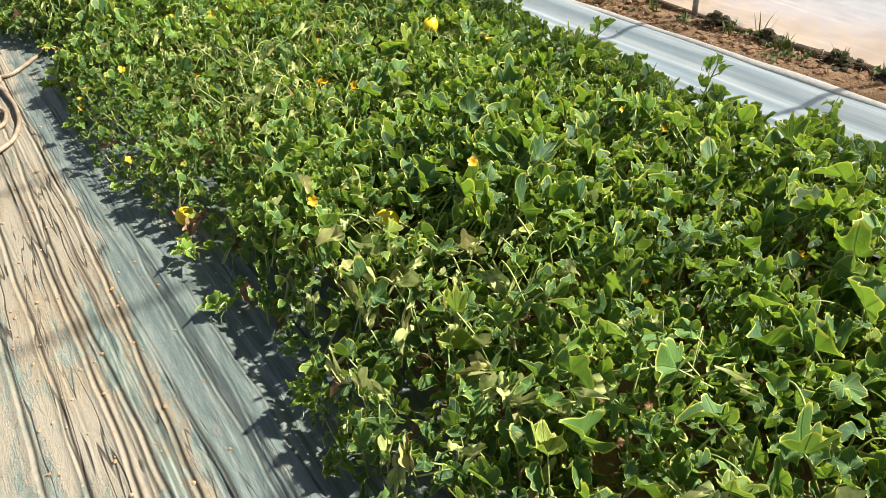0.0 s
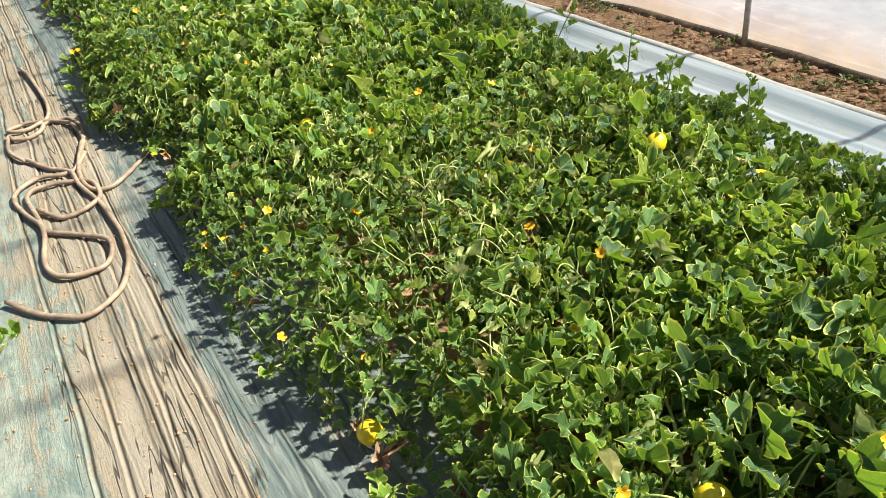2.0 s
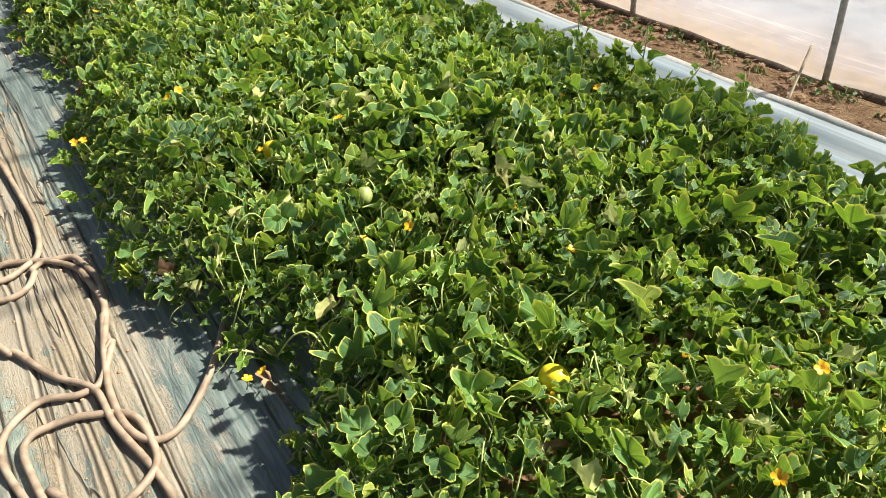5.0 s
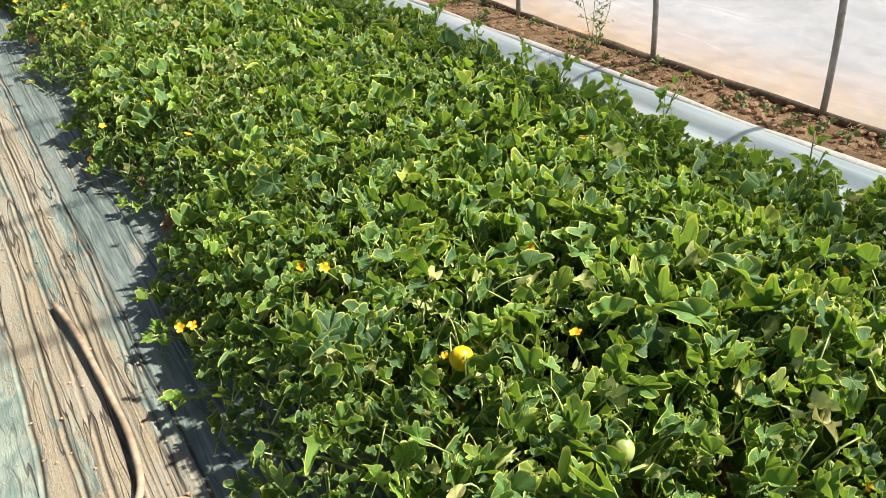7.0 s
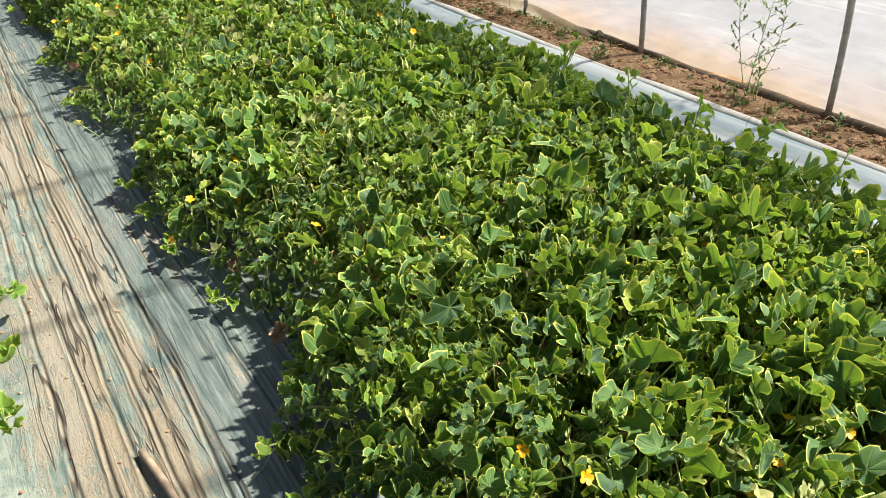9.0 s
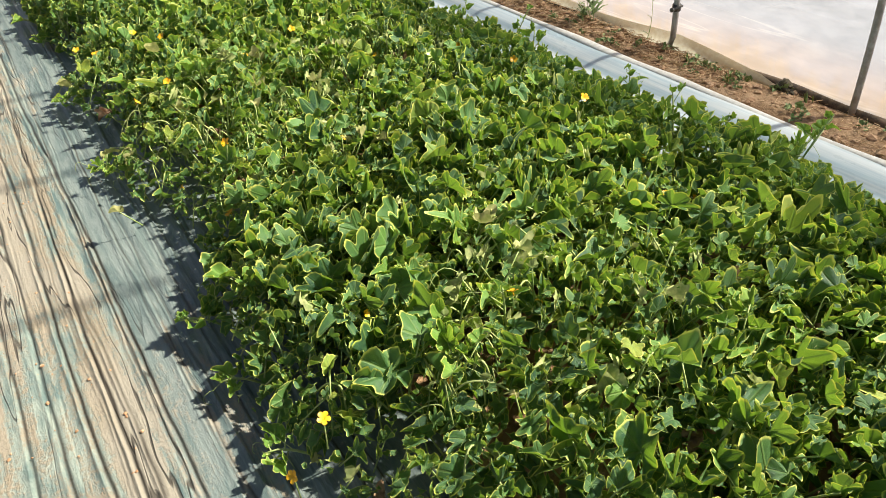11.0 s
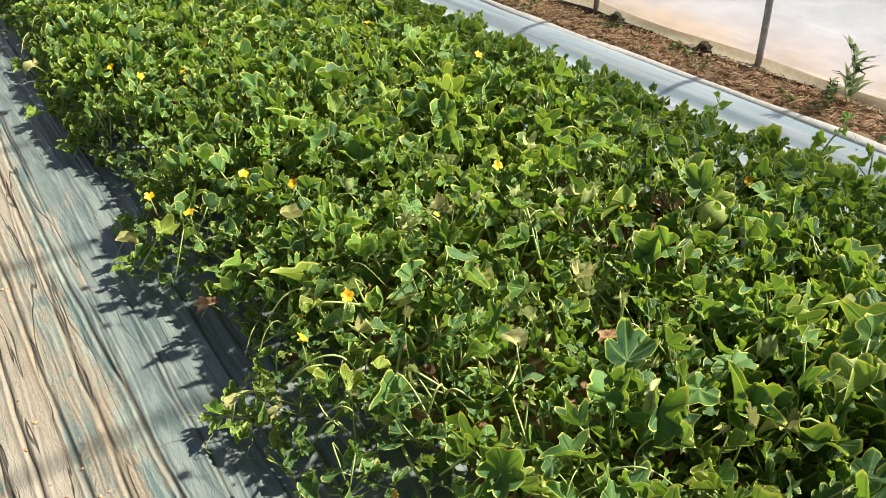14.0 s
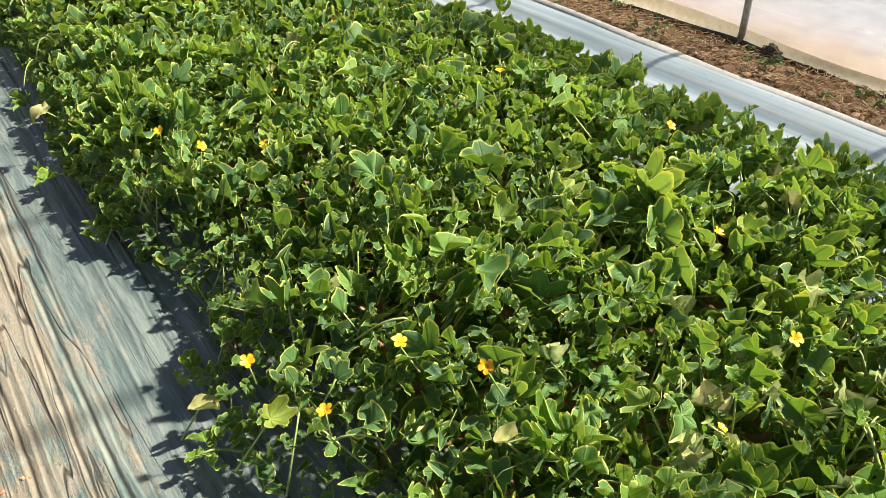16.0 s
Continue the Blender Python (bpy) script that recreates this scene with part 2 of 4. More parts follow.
def cover_film_material(name, clear, dirty, tint):
    """Greenhouse sheeting: part clear, part milky, with splashed soil near its foot."""
    m = Nodes(name)
    pos = m.position()
    sep = m.tree.nodes.new("ShaderNodeSeparateXYZ")
    m.put(sep.inputs[0], pos)
    z = sep.outputs[2]
    cloud = m.noise(m.mapped(pos, (1.0, 0.6, 2.2)), 3.0, 5.0)
    drip = m.noise(m.mapped(pos, (6.0, 9.0, 1.2)), 2.0, 4.0)
    col = m.mix(m.ramp(cloud, 0.3, 0.7), (0.355, 0.365, 0.425), (0.415, 0.425, 0.485))
    splash = m.math("ADD", z, m.math("MULTIPLY", m.math("SUBTRACT", m.math("ADD", cloud, drip), 1.0), 0.22))
    col = m.mix(m.ramp(splash, 0.06, 0.20, dirty, 0.0), col, (0.44, 0.37, 0.26))
    creases = m.noise(m.mapped(pos, (1.0, 0.25, 5.0)), 2.2, 3.0, 0.5, 0.5)
    ridge = m.math("MULTIPLY", m.ramp(m.math("ABSOLUTE", m.math("SUBTRACT", creases, 0.5)), 0.0, 0.022, 1.0, 0.0), m.ramp(cloud, 0.4, 0.65))
    # crease lines lightened in the colour, for the highlights along them
    col = m.mix(m.math("MULTIPLY", ridge, 0.5), col, (0.62, 0.62, 0.64))
    nrm = m.bump(creases, 0.2, 0.03)
    m.set(Base_Color=col, Roughness=0.28, Normal=nrm)
    tr = m.node("ShaderNodeBsdfTranslucent")
    m.put(tr.inputs["Color"], col), m.put(tr.inputs["Normal"], nrm)
    body = m.shader_mix(0.58, m.bsdf.outputs[0], tr.outputs[0])
    tp = m.node("ShaderNodeBsdfTransparent")
    m.put(tp.inputs["Color"], (*tint, 1))
    return m.final(m.shader_mix(m.ramp(cloud, 0.3, 0.7, clear + 0.05, clear - 0.05), body, tp.outputs[0]))


def soil_material():
    m = Nodes("soil")
    pos = m.position()
    n1, n2, n3 = m.noise(pos, 70.0, 6.0, 0.65), m.noise(pos, 9.0, 4.0), m.noise(pos, 260.0, 3.0)
    col = m.mix(m.ramp(n2, 0.35, 0.65), (0.27, 0.15, 0.068), (0.45, 0.28, 0.15))
    col = m.mix(m.ramp(n1, 0.5, 0.75, 0.0, 0.8), col, (0.46, 0.31, 0.17))
    col = m.mix(m.ramp(n1, 0.25, 0.42, 0.7, 0.0), col, (0.07, 0.04, 0.022))
    where = m.tree.nodes.new("ShaderNodeSeparateXYZ")
    m.put(where.inputs[0], pos)
    # beyond the wall an invented pale grey, so the sheeting looks whiter
    col = m.mix(m.ramp(where.outputs[0], 4.1, 4.6, 0.0, 0.85), col, m.mix(m.ramp(n2, 0.35, 0.65), (0.22, 0.235, 0.22), (0.34, 0.35, 0.335)))
    h = m.math("ADD", n1, m.math("MULTIPLY", n3, 0.4))
    m.set(Base_Color=col, Roughness=0.95, Normal=m.bump(h, 0.9, 0.012))
    return m.mat


DARK, LIGHT, OLD = (0.016, 0.062, 0.037), (0.138, 0.282, 0.056), (0.34, 0.38, 0.05)
THROUGH = (0.27, 0.47, 0.03)
MAT_LEAF = leaf_material("melon_leaf", True, DARK, LIGHT, OLD, THROUGH)
MAT_LEAVES = leaf_material("melon_leaves", False, DARK, LIGHT, OLD, THROUGH)
MAT_TIP = leaf_material("young_leaf", True, (0.10, 0.22, 0.030), (0.20, 0.35, 0.045), (0.22, 0.34, 0.05), (0.36, 0.56, 0.04), 0.32)
MAT_PALE = dry_material("wilted_leaf", (0.28, 0.31, 0.09), (0.50, 0.46, 0.20))
MAT_LIMP = dry_material("limp_leaf", (0.22, 0.31, 0.09), (0.56, 0.57, 0.24), 0.28)
MAT_BROWN = dry_material("dead_leaf", (0.20, 0.11, 0.06), (0.40, 0.27, 0.17), 0.15)
MAT_STALK = plain_material("stalk", (0.24, 0.34, 0.09), (0.46, 0.50, 0.20), 80, 0.55, 0.2)
MAT_VINE = plain_material("vine", (0.26, 0.34, 0.09), (0.50, 0.53, 0.20), 60, 0.65, 0.3)
MAT_PETAL = plain_material("petal", (0.66, 0.32, 0.004), (0.78, 0.46, 0.008), 90, 0.5, 0.2)
MAT_YELLOW = plain_material("ripe_rind", (0.74, 0.50, 0.010), (0.84, 0.66, 0.03), 45, 0.4, 0.25)
MAT_GREEN = plain_material("green_rind", (0.17, 0.25, 0.05), (0.36, 0.42, 0.14), 45, 0.42, 0.25)
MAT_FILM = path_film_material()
MAT_SIDE = side_film_material()
MAT_WALL = cover_film_material("wall_sheeting", 0.33, 0.5, (0.90, 0.95, 1.0))
MAT_ROOF = cover_film_material("roof_sheeting", 0.90, 0.0, (0.97, 0.97, 0.96))
MAT_SOIL = soil_material()
MAT_SKIRT = dry_material("skirt_sheeting", (0.74, 0.64, 0.42), (0.88, 0.81, 0.63), 0.8)
MAT_CLOD = plain_material("clod", (0.30, 0.155, 0.072), (0.54, 0.345, 0.20), 70, 0.95, 0.7, dist=0.008)
# dark brown that paints the shadow gap under the wall sheeting
MAT_GAP = plain_material("gap_shade", (0.06, 0.04, 0.025), (0.20, 0.135, 0.08), 45, 0.9, 0.6, dist=0.006)
MAT_STRAW = plain_material("straw", (0.38, 0.22, 0.10), (0.66, 0.46, 0.25), 50, 0.8, 0.3)
MAT_PIPE = plain_material("pipe_steel", (0.27, 0.24, 0.21), (0.46, 0.43, 0.40), 40, 0.5, 0.25, 0.35)
MAT_CLAMP = plain_material("clamp_steel", (0.05, 0.045, 0.04), (0.14, 0.12, 0.10), 60, 0.5, 0.3, 0.6)
MAT_HOSE = plain_material("hose_skin", (0.20, 0.145, 0.10), (0.38, 0.29, 0.21), 28, 0.6, 0.3)
MAT_BOARD = dry_material("edging", (0.66, 0.60, 0.50), (0.84, 0.79, 0.70), 0.1)
MAT_GRASS = plain_material("grass_blade", (0.10, 0.17, 0.03), (0.22, 0.28, 0.07), 40, 0.6, 0.2)
MAT_WEED = plain_material("weed_leaf", (0.15, 0.22, 0.06), (0.30, 0.36, 0.14), 40, 0.6, 0.2)
MAT_STICK = plain_material("bamboo", (0.50, 0.38, 0.22), (0.66, 0.54, 0.36), 30, 0.6, 0.3)


# ---- mesh tools ----
def mesh_from(name, verts, faces, material, smooth=True, attr=None):
    me = bpy.data.meshes.new(name)
    me.from_pydata(verts if isinstance(verts, list) else verts.tolist(), [], faces if isinstance(faces, list) else faces.tolist())
    me.materials.append(material)
    if smooth:
        me.polygons.foreach_set("use_smooth", [True] * len(me.polygons))
    if attr is not None:
        a = me.attributes.new("leafuv", "FLOAT_VECTOR", "POINT")
        a.data.foreach_set("vector", np.asarray(attr, dtype=np.float32).ravel())
    me.update()
    return me


def part(name, me, parent, m=None, label="", kind=""):
    """One mesh object under a thing, at m in its parent's space."""
    ob = new(name, me)
    ob.parent = parent
    if m is not None:
        ob.matrix_basis = m
    return tagged(ob, label=label, kind=kind)


class Soup:
    """Collects pieces of one mesh."""

    def __init__(self):
        self.v, self.f, self.a, self.n = [], [], [], 0

    def add(self, verts, faces, attr=None):
        self.v.append(np.asarray(verts, float))
        self.f += [[i + self.n for i in f] for f in faces]
        self.a.append(np.zeros((len(verts), 3)) if attr is None else attr)
        self.n += len(verts)

    def mesh(self, name, material, smooth=True):
        return mesh_from(name, np.concatenate(self.v), self.f, material, smooth, np.concatenate(self.a))


def tube_data(points, radii, sides=6):
    """Vertices and faces of a closed tube along points."""
    p = np.asarray(points, float)
    r = np.broadcast_to(np.asarray(radii, float), (len(p),))
    t = np.gradient(p, axis=0)
    t /= np.linalg.norm(t, axis=1)[:, None] + 1e-9
    ref = np.array([0.31, 0.17, 0.93]) if abs(t[0][2]) < 0.9 else np.array([1.0, 0.1, 0.0])
    s = np.cross(t, ref)
    s /= np.linalg.norm(s, axis=1)[:, None] + 1e-9
    w = np.cross(s, t)
    a = np.arange(sides) * 2 * np.pi / sides
    ring = s[:, None] * np.cos(a)[None, :, None] + w[:, None] * np.sin(a)[None, :, None]
    v = (p[:, None] + ring * r[:, None, None]).reshape(-1, 3)
    f = [[i * sides + j, i * sides + (j + 1) % sides, (i + 1) * sides + (j + 1) % sides, (i + 1) * sides + j]
         for i in range(len(p) - 1) for j in range(sides)]
    f += [list(range(sides))[::-1], [(len(p) - 1) * sides + j for j in range(sides)]]
    return v, f


def spline(points, n):
    """A smooth line through points (Catmull-Rom), n steps a span."""
    p = np.asarray(points, float)
    p = np.vstack([2 * p[0] - p[1], p, 2 * p[-1] - p[-2]])
    t = (np.arange(n) / n)[:, None]
    out = []
    for i in range(1, len(p) - 2):
        a, b, c, d = p[i - 1:i + 3]
        out.append(0.5 * (2 * b + (c - a) * t + (2 * a - 5 * b + 4 * c - d) * t ** 2 + (3 * b - a - 3 * c + d) * t ** 3))
    return np.vstack(out + [p[-2:-1]])


def sheet(name, xs, ys, height, material):
    """A grid over xs and ys with height(X, Y)."""
    X, Y = np.meshgrid(xs, ys)
    Z = height(X, Y)
    nx = len(xs)
    v = np.stack([X, Y, Z], -1).reshape(-1, 3)
    i = (np.arange(len(ys) - 1)[:, None] * nx + np.arange(nx - 1)[None]).ravel()
    f = np.stack([i, i + 1, i + nx + 1, i + nx], -1)
    return mesh_from(name, v, f, material)


def wave(y, seed, scale=1.0):
    """A smooth wander along y, about -1 to 1."""
    rng = np.random.RandomState(seed)
    out = 0
    for k in range(5):
        out = out + rng.uniform(0.4, 1.0) / (k + 1) * np.sin(y * scale * (0.6 + 0.9 * k + rng.uniform(0, 0.5)) + rng.uniform(0, 6.28))
    return out / 1.4


rng = np.random.RandomState(7)
Y_END = 17.0

# ---- plan of the bed ----
EDGE_Y = [0.0, 1.34, 1.96, 2.45, 2.58, 2.75, 3.2, 3.47, 3.88, 4.14, 4.37, 4.54, 4.85, 5.15, 5.42, 5.6, 6.2, 6.54, 6.68, 6.96, 7.35, 7.73, 8.13,
          8.31, 8.65, 8.9, 9.1, 9.3, 9.5, 9.74, 9.95, 10.25, 10.5, 10.73, 11.0, 11.46, 12.3, 17.0]
EDGE_X = [1.05, 1.05, 1.14, 1.18, 1.12, 1.08, 1.02, 1.02, 1.06, 1.05, 1.15, 1.29, 1.20, 1.05, 1.04, 1.06, 1.11, 1.14, 1.25, 1.36, 1.27, 1.25, 1.25,
          1.30, 1.37, 1.36, 1.28, 1.27, 1.38, 1.39, 1.29, 1.30, 1.44, 1.45, 1.36, 1.36, 1.46, 1.46]


def left_edge(y):
    return np.interp(y, EDGE_Y, EDGE_X) + 0.035


def right_edge(y):
    return np.interp(y, [0.0, 2.4, 4.0, 6.0, 8.0, 9.2, 11.0], [2.87, 2.97, 3.06, 3.11, 3.12, 3.05, 3.02]) + 0.05 * wave(np.asarray(y, float), 31, 1.7) + 0.035 * wave(np.asarray(y, float), 32, 5.0)


def canopy(x, y):
    """Height of the top of the foliage."""
    dl, dr = np.maximum(x - left_edge(y), 0), np.maximum(right_edge(y) - x, 0)
    top = 0.34 + 0.035 * wave(y + 0.7 * x, 41, 2.2) + 0.03 * wave(x * 3 - y, 42, 2.0) + 0.014 * wave(x * 9 + y * 5, 43, 1.6)
    return top * (1 - 0.78 * np.exp(-dl / 0.19)) * (1 - 0.55 * np.exp(-dr / 0.12))


# ---- ground ----
def ground_height(x, y):
    far = np.hypot(x, y)
    strip = np.clip((x - 3.59) / 0.04, 0, 1)
    return -0.03 + strip * 0.075 + np.where(far < 40, 0.012 * wave(x * 5 + y, 51, 3.0), 0)


gx = np.concatenate([[-3000, -800, -200, -60, -20], np.linspace(-8, 3.4, 40), [3.5, 3.585, 3.60, 3.625, 3.65, 3.7, 3.8, 3.9, 4.0, 4.3], np.linspace(4.6, 10, 18), [20, 60, 200, 800, 3000]])
gy = np.concatenate([[-3000, -800, -200, -60, -20], np.linspace(-8, 24, 65), [60, 200, 800, 3000]])
ground = tagged(new("ground", sheet("ground", gx, gy, ground_height, MAT_SOIL)), "reddish brown bare farm soil", "ground", kind="structure")

SKEW = 0.034      # the bed and its walk run a little askew to the wall
folds, at_x = [], 0.56
while at_x < 1.2:
    at_x += rng.choice([0.020, 0.028, 0.040, 0.058])
    folds.append((at_x, rng.uniform(0.002, 0.009), rng.uniform(0.003, 0.006), 100 + len(folds)))


MAIN_CREASES = (0.515, 0.60, 0.68, 0.755, 0.84)


def main_line(k, x0, Y):
    return x0 + 0.026 * wave(Y, 200 + k, 0.6) + 0.007 * wave(Y, 210 + k, 4.0) + 0.002 * wave(Y, 230 + k, 19.0)


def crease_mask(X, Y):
    """Where the film's folds are drawn dark, for their dirt and their shade."""
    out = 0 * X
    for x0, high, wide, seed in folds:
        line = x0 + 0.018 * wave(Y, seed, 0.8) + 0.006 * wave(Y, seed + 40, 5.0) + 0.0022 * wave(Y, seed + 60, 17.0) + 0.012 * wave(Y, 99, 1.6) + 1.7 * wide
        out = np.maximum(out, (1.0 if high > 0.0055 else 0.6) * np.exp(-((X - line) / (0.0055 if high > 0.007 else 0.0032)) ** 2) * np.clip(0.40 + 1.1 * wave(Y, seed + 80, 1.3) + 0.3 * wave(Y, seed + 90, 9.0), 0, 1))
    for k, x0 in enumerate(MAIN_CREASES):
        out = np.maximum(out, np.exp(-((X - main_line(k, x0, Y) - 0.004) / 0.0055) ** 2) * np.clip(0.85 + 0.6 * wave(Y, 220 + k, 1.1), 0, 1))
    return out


def path_height(X, Y):
    Z = 0.004 * wave(Y + 2 * X, 61, 2.0) * 0.5
    for x0, high, wide, seed in folds:
        line = x0 + 0.018 * wave(Y, seed, 0.8) + 0.006 * wave(Y, seed + 40, 5.0) + 0.0022 * wave(Y, seed + 60, 17.0) + 0.012 * wave(Y, 99, 1.6)
        strength = 0.55 + 0.7 * wave(Y, seed + 80, 1.3)
        d = (X - line) / wide
        Z = Z + high * np.clip(strength, 0.15, 1) * np.exp(-np.abs(d) ** 1.1) - 0.3 * high * np.exp(-((d - 1.8) ** 2))
    for k, x0 in enumerate(MAIN_CREASES):
        d = (X - main_line(k, x0, Y)) / 0.006
        Z = Z + 0.009 * np.clip(0.6 + 0.6 * wave(Y, 220 + k, 1.1), 0.1, 1) * np.exp(-np.abs(d + 1.6) ** 1.3) - 0.006 * np.exp(-(d * d))
    Z = Z + 0.025 * np.exp(-((X - 1.02 - 0.015 * wave(Y, 74, 0.8)) / 0.045) ** 2) * np.clip((2.7 - Y) / 0.5, 0, 1)
    Z = Z + 0.003 * np.sin(95 * X + 2.0 * wave(Y, 71, 1.5)) * np.clip((X - 0.9) / 0.1, 0, 1) * np.clip((1.3 - X) / 0.1, 0, 1)
    return Z + 0.0015 * wave(X * 30, 72, 1.0) * wave(Y * 6, 73, 1.0) - 0.04 * np.clip((X - 1.30) / 0.2, 0, 1)


px = np.concatenate([np.linspace(-1.3, 0.3, 14)[:-1], np.linspace(0.3, 0.48, 12)[:-1], np.linspace(0.48, 1.3, 350)[:-1], np.linspace(1.3, 1.5, 6)])
py = np.concatenate([np.linspace(-1.0, 0.2, 12)[:-1], np.linspace(0.2, 11.5, 420)[:-1], np.linspace(11.5, Y_END, 70)])
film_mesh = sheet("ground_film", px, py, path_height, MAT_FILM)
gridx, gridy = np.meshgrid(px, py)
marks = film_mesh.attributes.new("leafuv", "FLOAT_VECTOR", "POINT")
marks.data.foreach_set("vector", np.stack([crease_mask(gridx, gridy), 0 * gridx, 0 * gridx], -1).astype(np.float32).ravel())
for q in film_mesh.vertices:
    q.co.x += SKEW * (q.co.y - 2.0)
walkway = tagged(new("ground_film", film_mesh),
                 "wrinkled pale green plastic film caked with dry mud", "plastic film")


def side_height(X, Y):
    Z = 0.004 + 0.006 * wave(Y * 1.5 + X, 81, 1.5)
    for k, x0 in enumerate((2.95, 3.07, 3.2, 3.31, 3.42, 3.52)):
        d = (X - x0 - 0.03 * wave(Y, 82 + k, 0.5)) / (0.014 + 0.006 * (k % 3))
        Z = Z + 0.010 * np.clip(0.6 + 0.5 * wave(Y, 92 + k, 0.9), 0.1, 1) * np.exp(-d * d)
    up = np.clip((X - 3.43 - 0.012 * wave(Y, 96, 1.3)) / 0.15, 0, 1)          # the film climbs onto the soil strip
    return Z * (1 - 0.7 * up) + 0.046 * up * up * (3 - 2 * up)


side_film = tagged(new("ground_film", sheet("side_film", np.linspace(2.80, 3.60, 110), np.linspace(-1.0, Y_END, 320), side_height, MAT_SIDE)),
                   "smooth pale blue plastic film with long folds", "plastic film")


def edging():
    """The low upstanding lip that the pale film is folded over."""
    ys = np.linspace(-1.0, Y_END, 260)
    prof = [(-0.024, 0.030), (-0.020, 0.047), (-0.010, 0.053), (0.002, 0.055), (0.014, 0.054), (0.024, 0.049), (0.034, 0.02)]
    v, f, n = [], [], len(prof)
    for y in ys:
        dx = 3.612 + 0.012 * wave(y, 95, 1.1) + 0.004 * wave(y, 96, 6.0)
        k = 1 + 0.13 * wave(y, 97, 2.4)
        v += [(dx + a * (1 + 0.25 * wave(y, 98, 4.0)), y, b * k) for a, b in prof]
    for i in range(len(ys) - 1):
        f += [[i * n + j, (i + 1) * n + j, (i + 1) * n + j + 1, i * n + j + 1] for j in range(n - 1)]
    return mesh_from("edging", v, f, MAT_BOARD)


tagged(new("edging", edging()), "low sand-coloured film lip edging the soil strip", "edging")

# ---- tunnel ----
XC, HALF, TOP = 0.58, 3.29, 2.35
POST_Y = [-0.45, 0.55, 1.5, 2.55, 3.60, 4.65, 5.74, 6.69, 7.77, 8.72, 9.66, 10.6, 11.6, 12.6, 13.6, 14.6, 15.6, 16.6]


def arch(a, grow=0.0):
    """A point of the tunnel's cross-section; a from 0 (right foot) to pi (left foot)."""
    c, s = math.cos(a), math.sin(a)
    return XC + (HALF + grow) * math.copysign(abs(c) ** 0.62, c), (TOP + grow) * abs(s) ** 0.80


def hoop(y, clamp):
    root = tagged(new("tunnel_hoop"), "weathered grey steel pipe hoop of the tunnel", "hoop", group="tunnel hoops")
    root.location = (XC, y, 0)
    ang = np.concatenate([np.linspace(0.0, 0.35, 10)[:-1], np.linspace(0.35, math.pi - 0.35, 36), np.linspace(math.pi - 0.35, math.pi, 10)[1:]])
    pts = [(arch(a)[0] - XC, 0.0, arch(a)[1]) for a in ang]
    pts = [(pts[0][0], 0, -0.1)] + pts[1:-1] + [(pts[-1][0], 0, -0.1)]
    v, f = tube_data(pts, 0.0145, 10)
    part("pipe", mesh_from("pipe", v, f, MAT_PIPE), root)
    if clamp:
        s = Soup()
        cx = HALF - 0.004
        s.add(*tube_data([(cx, 0, 0.235), (cx, 0, 0.265)], 0.021, 10))
        s.add(*tube_data([(cx - 0.045, -0.012, 0.25), (cx + 0.03, -0.012, 0.255)], 0.006, 6))
        s.add(*tube_data([(cx - 0.05, -0.012, 0.25), (cx - 0.04, -0.012, 0.25)], 0.011, 6))
        part("clamp", s.mesh("clamp", MAT_CLAMP), root, label="dark bolted steel clamp")
    return root


for y in POST_Y:
    hoop(y, y == 8.72)


def cover(name, a0, a1, na, material, foot):
    """Sheeting stretched over the hoops, slack between them."""
    ys = np.linspace(-2.0, Y_END + 1.5, 260)
    v = []
    for a in np.linspace(a0, a1, na):
        x, z = arch(a, 0.022)
        for y in ys:
            near = min(abs(y - p) for p in POST_Y)
            slack = min(near / 0.5, 1.0)
            out = 0.0
            if foot:
                low = math.exp(-z / 0.12)
                out = slack * (0.035 * low + 0.012 * math.sin(z * 14 + 1.5 * wave(y, 101, 1.0))) + 0.02 * low * wave(y, 102, 2.2)
            v.append((x + out, y, max(z, 0.0) + (0.035 if foot else 0.0) + (0.03 * math.exp(-z / 0.05) * wave(y, 103, 2.8) if foot else 0.0)))
    n = len(ys)
    f = [[i * n + j, i * n + j + 1, (i + 1) * n + j + 1, (i + 1) * n + j] for i in range(na - 1) for j in range(n - 1)]
    return mesh_from(name, v, f, material)


a_mid = 0.52
tagged(new("wall_right", cover("wall_right", 0.0, a_mid, 46, MAT_WALL, True)), "milky white translucent plastic tunnel wall with muddy foot", "wall", kind="structure")
tagged(new("ceiling", cover("ceiling", a_mid, math.pi - 0.02, 40, MAT_ROOF, False)), "clear plastic tunnel roof", "ceiling", kind="structure")


def end_wall(name, y):
    pts = [arch(a) for a in np.linspace(0, math.pi, 40)]
    v = [(x, y, z) for x, z in pts]
    me = mesh_from(name, v, [list(range(len(v)))], MAT_WALL, False)
    tagged(new(name, me), "milky plastic end wall of the tunnel", "wall", kind="structure")


end_wall("wall_front", -2.0)
end_wall("wall_back", Y_END + 1.5)


def wall_foot():
    """A half-buried tube along the wall, coloured dark for the shadow gap at its foot."""
    s = Soup()
    ys = np.arange(-1.0, Y_END, 0.05)
    pts = [(3.885 + 0.018 * wave(y, 111, 1.9), y, 0.045 + 0.016 * wave(y, 112, 2.7)) for y in ys]
    rad = [0.026 + 0.009 * wave(y, 113, 3.3) for y in ys]
    s.add(*tube_data(pts, np.maximum(rad, 0.006), 8))
    return s.mesh("gap_shadow", MAT_GAP)


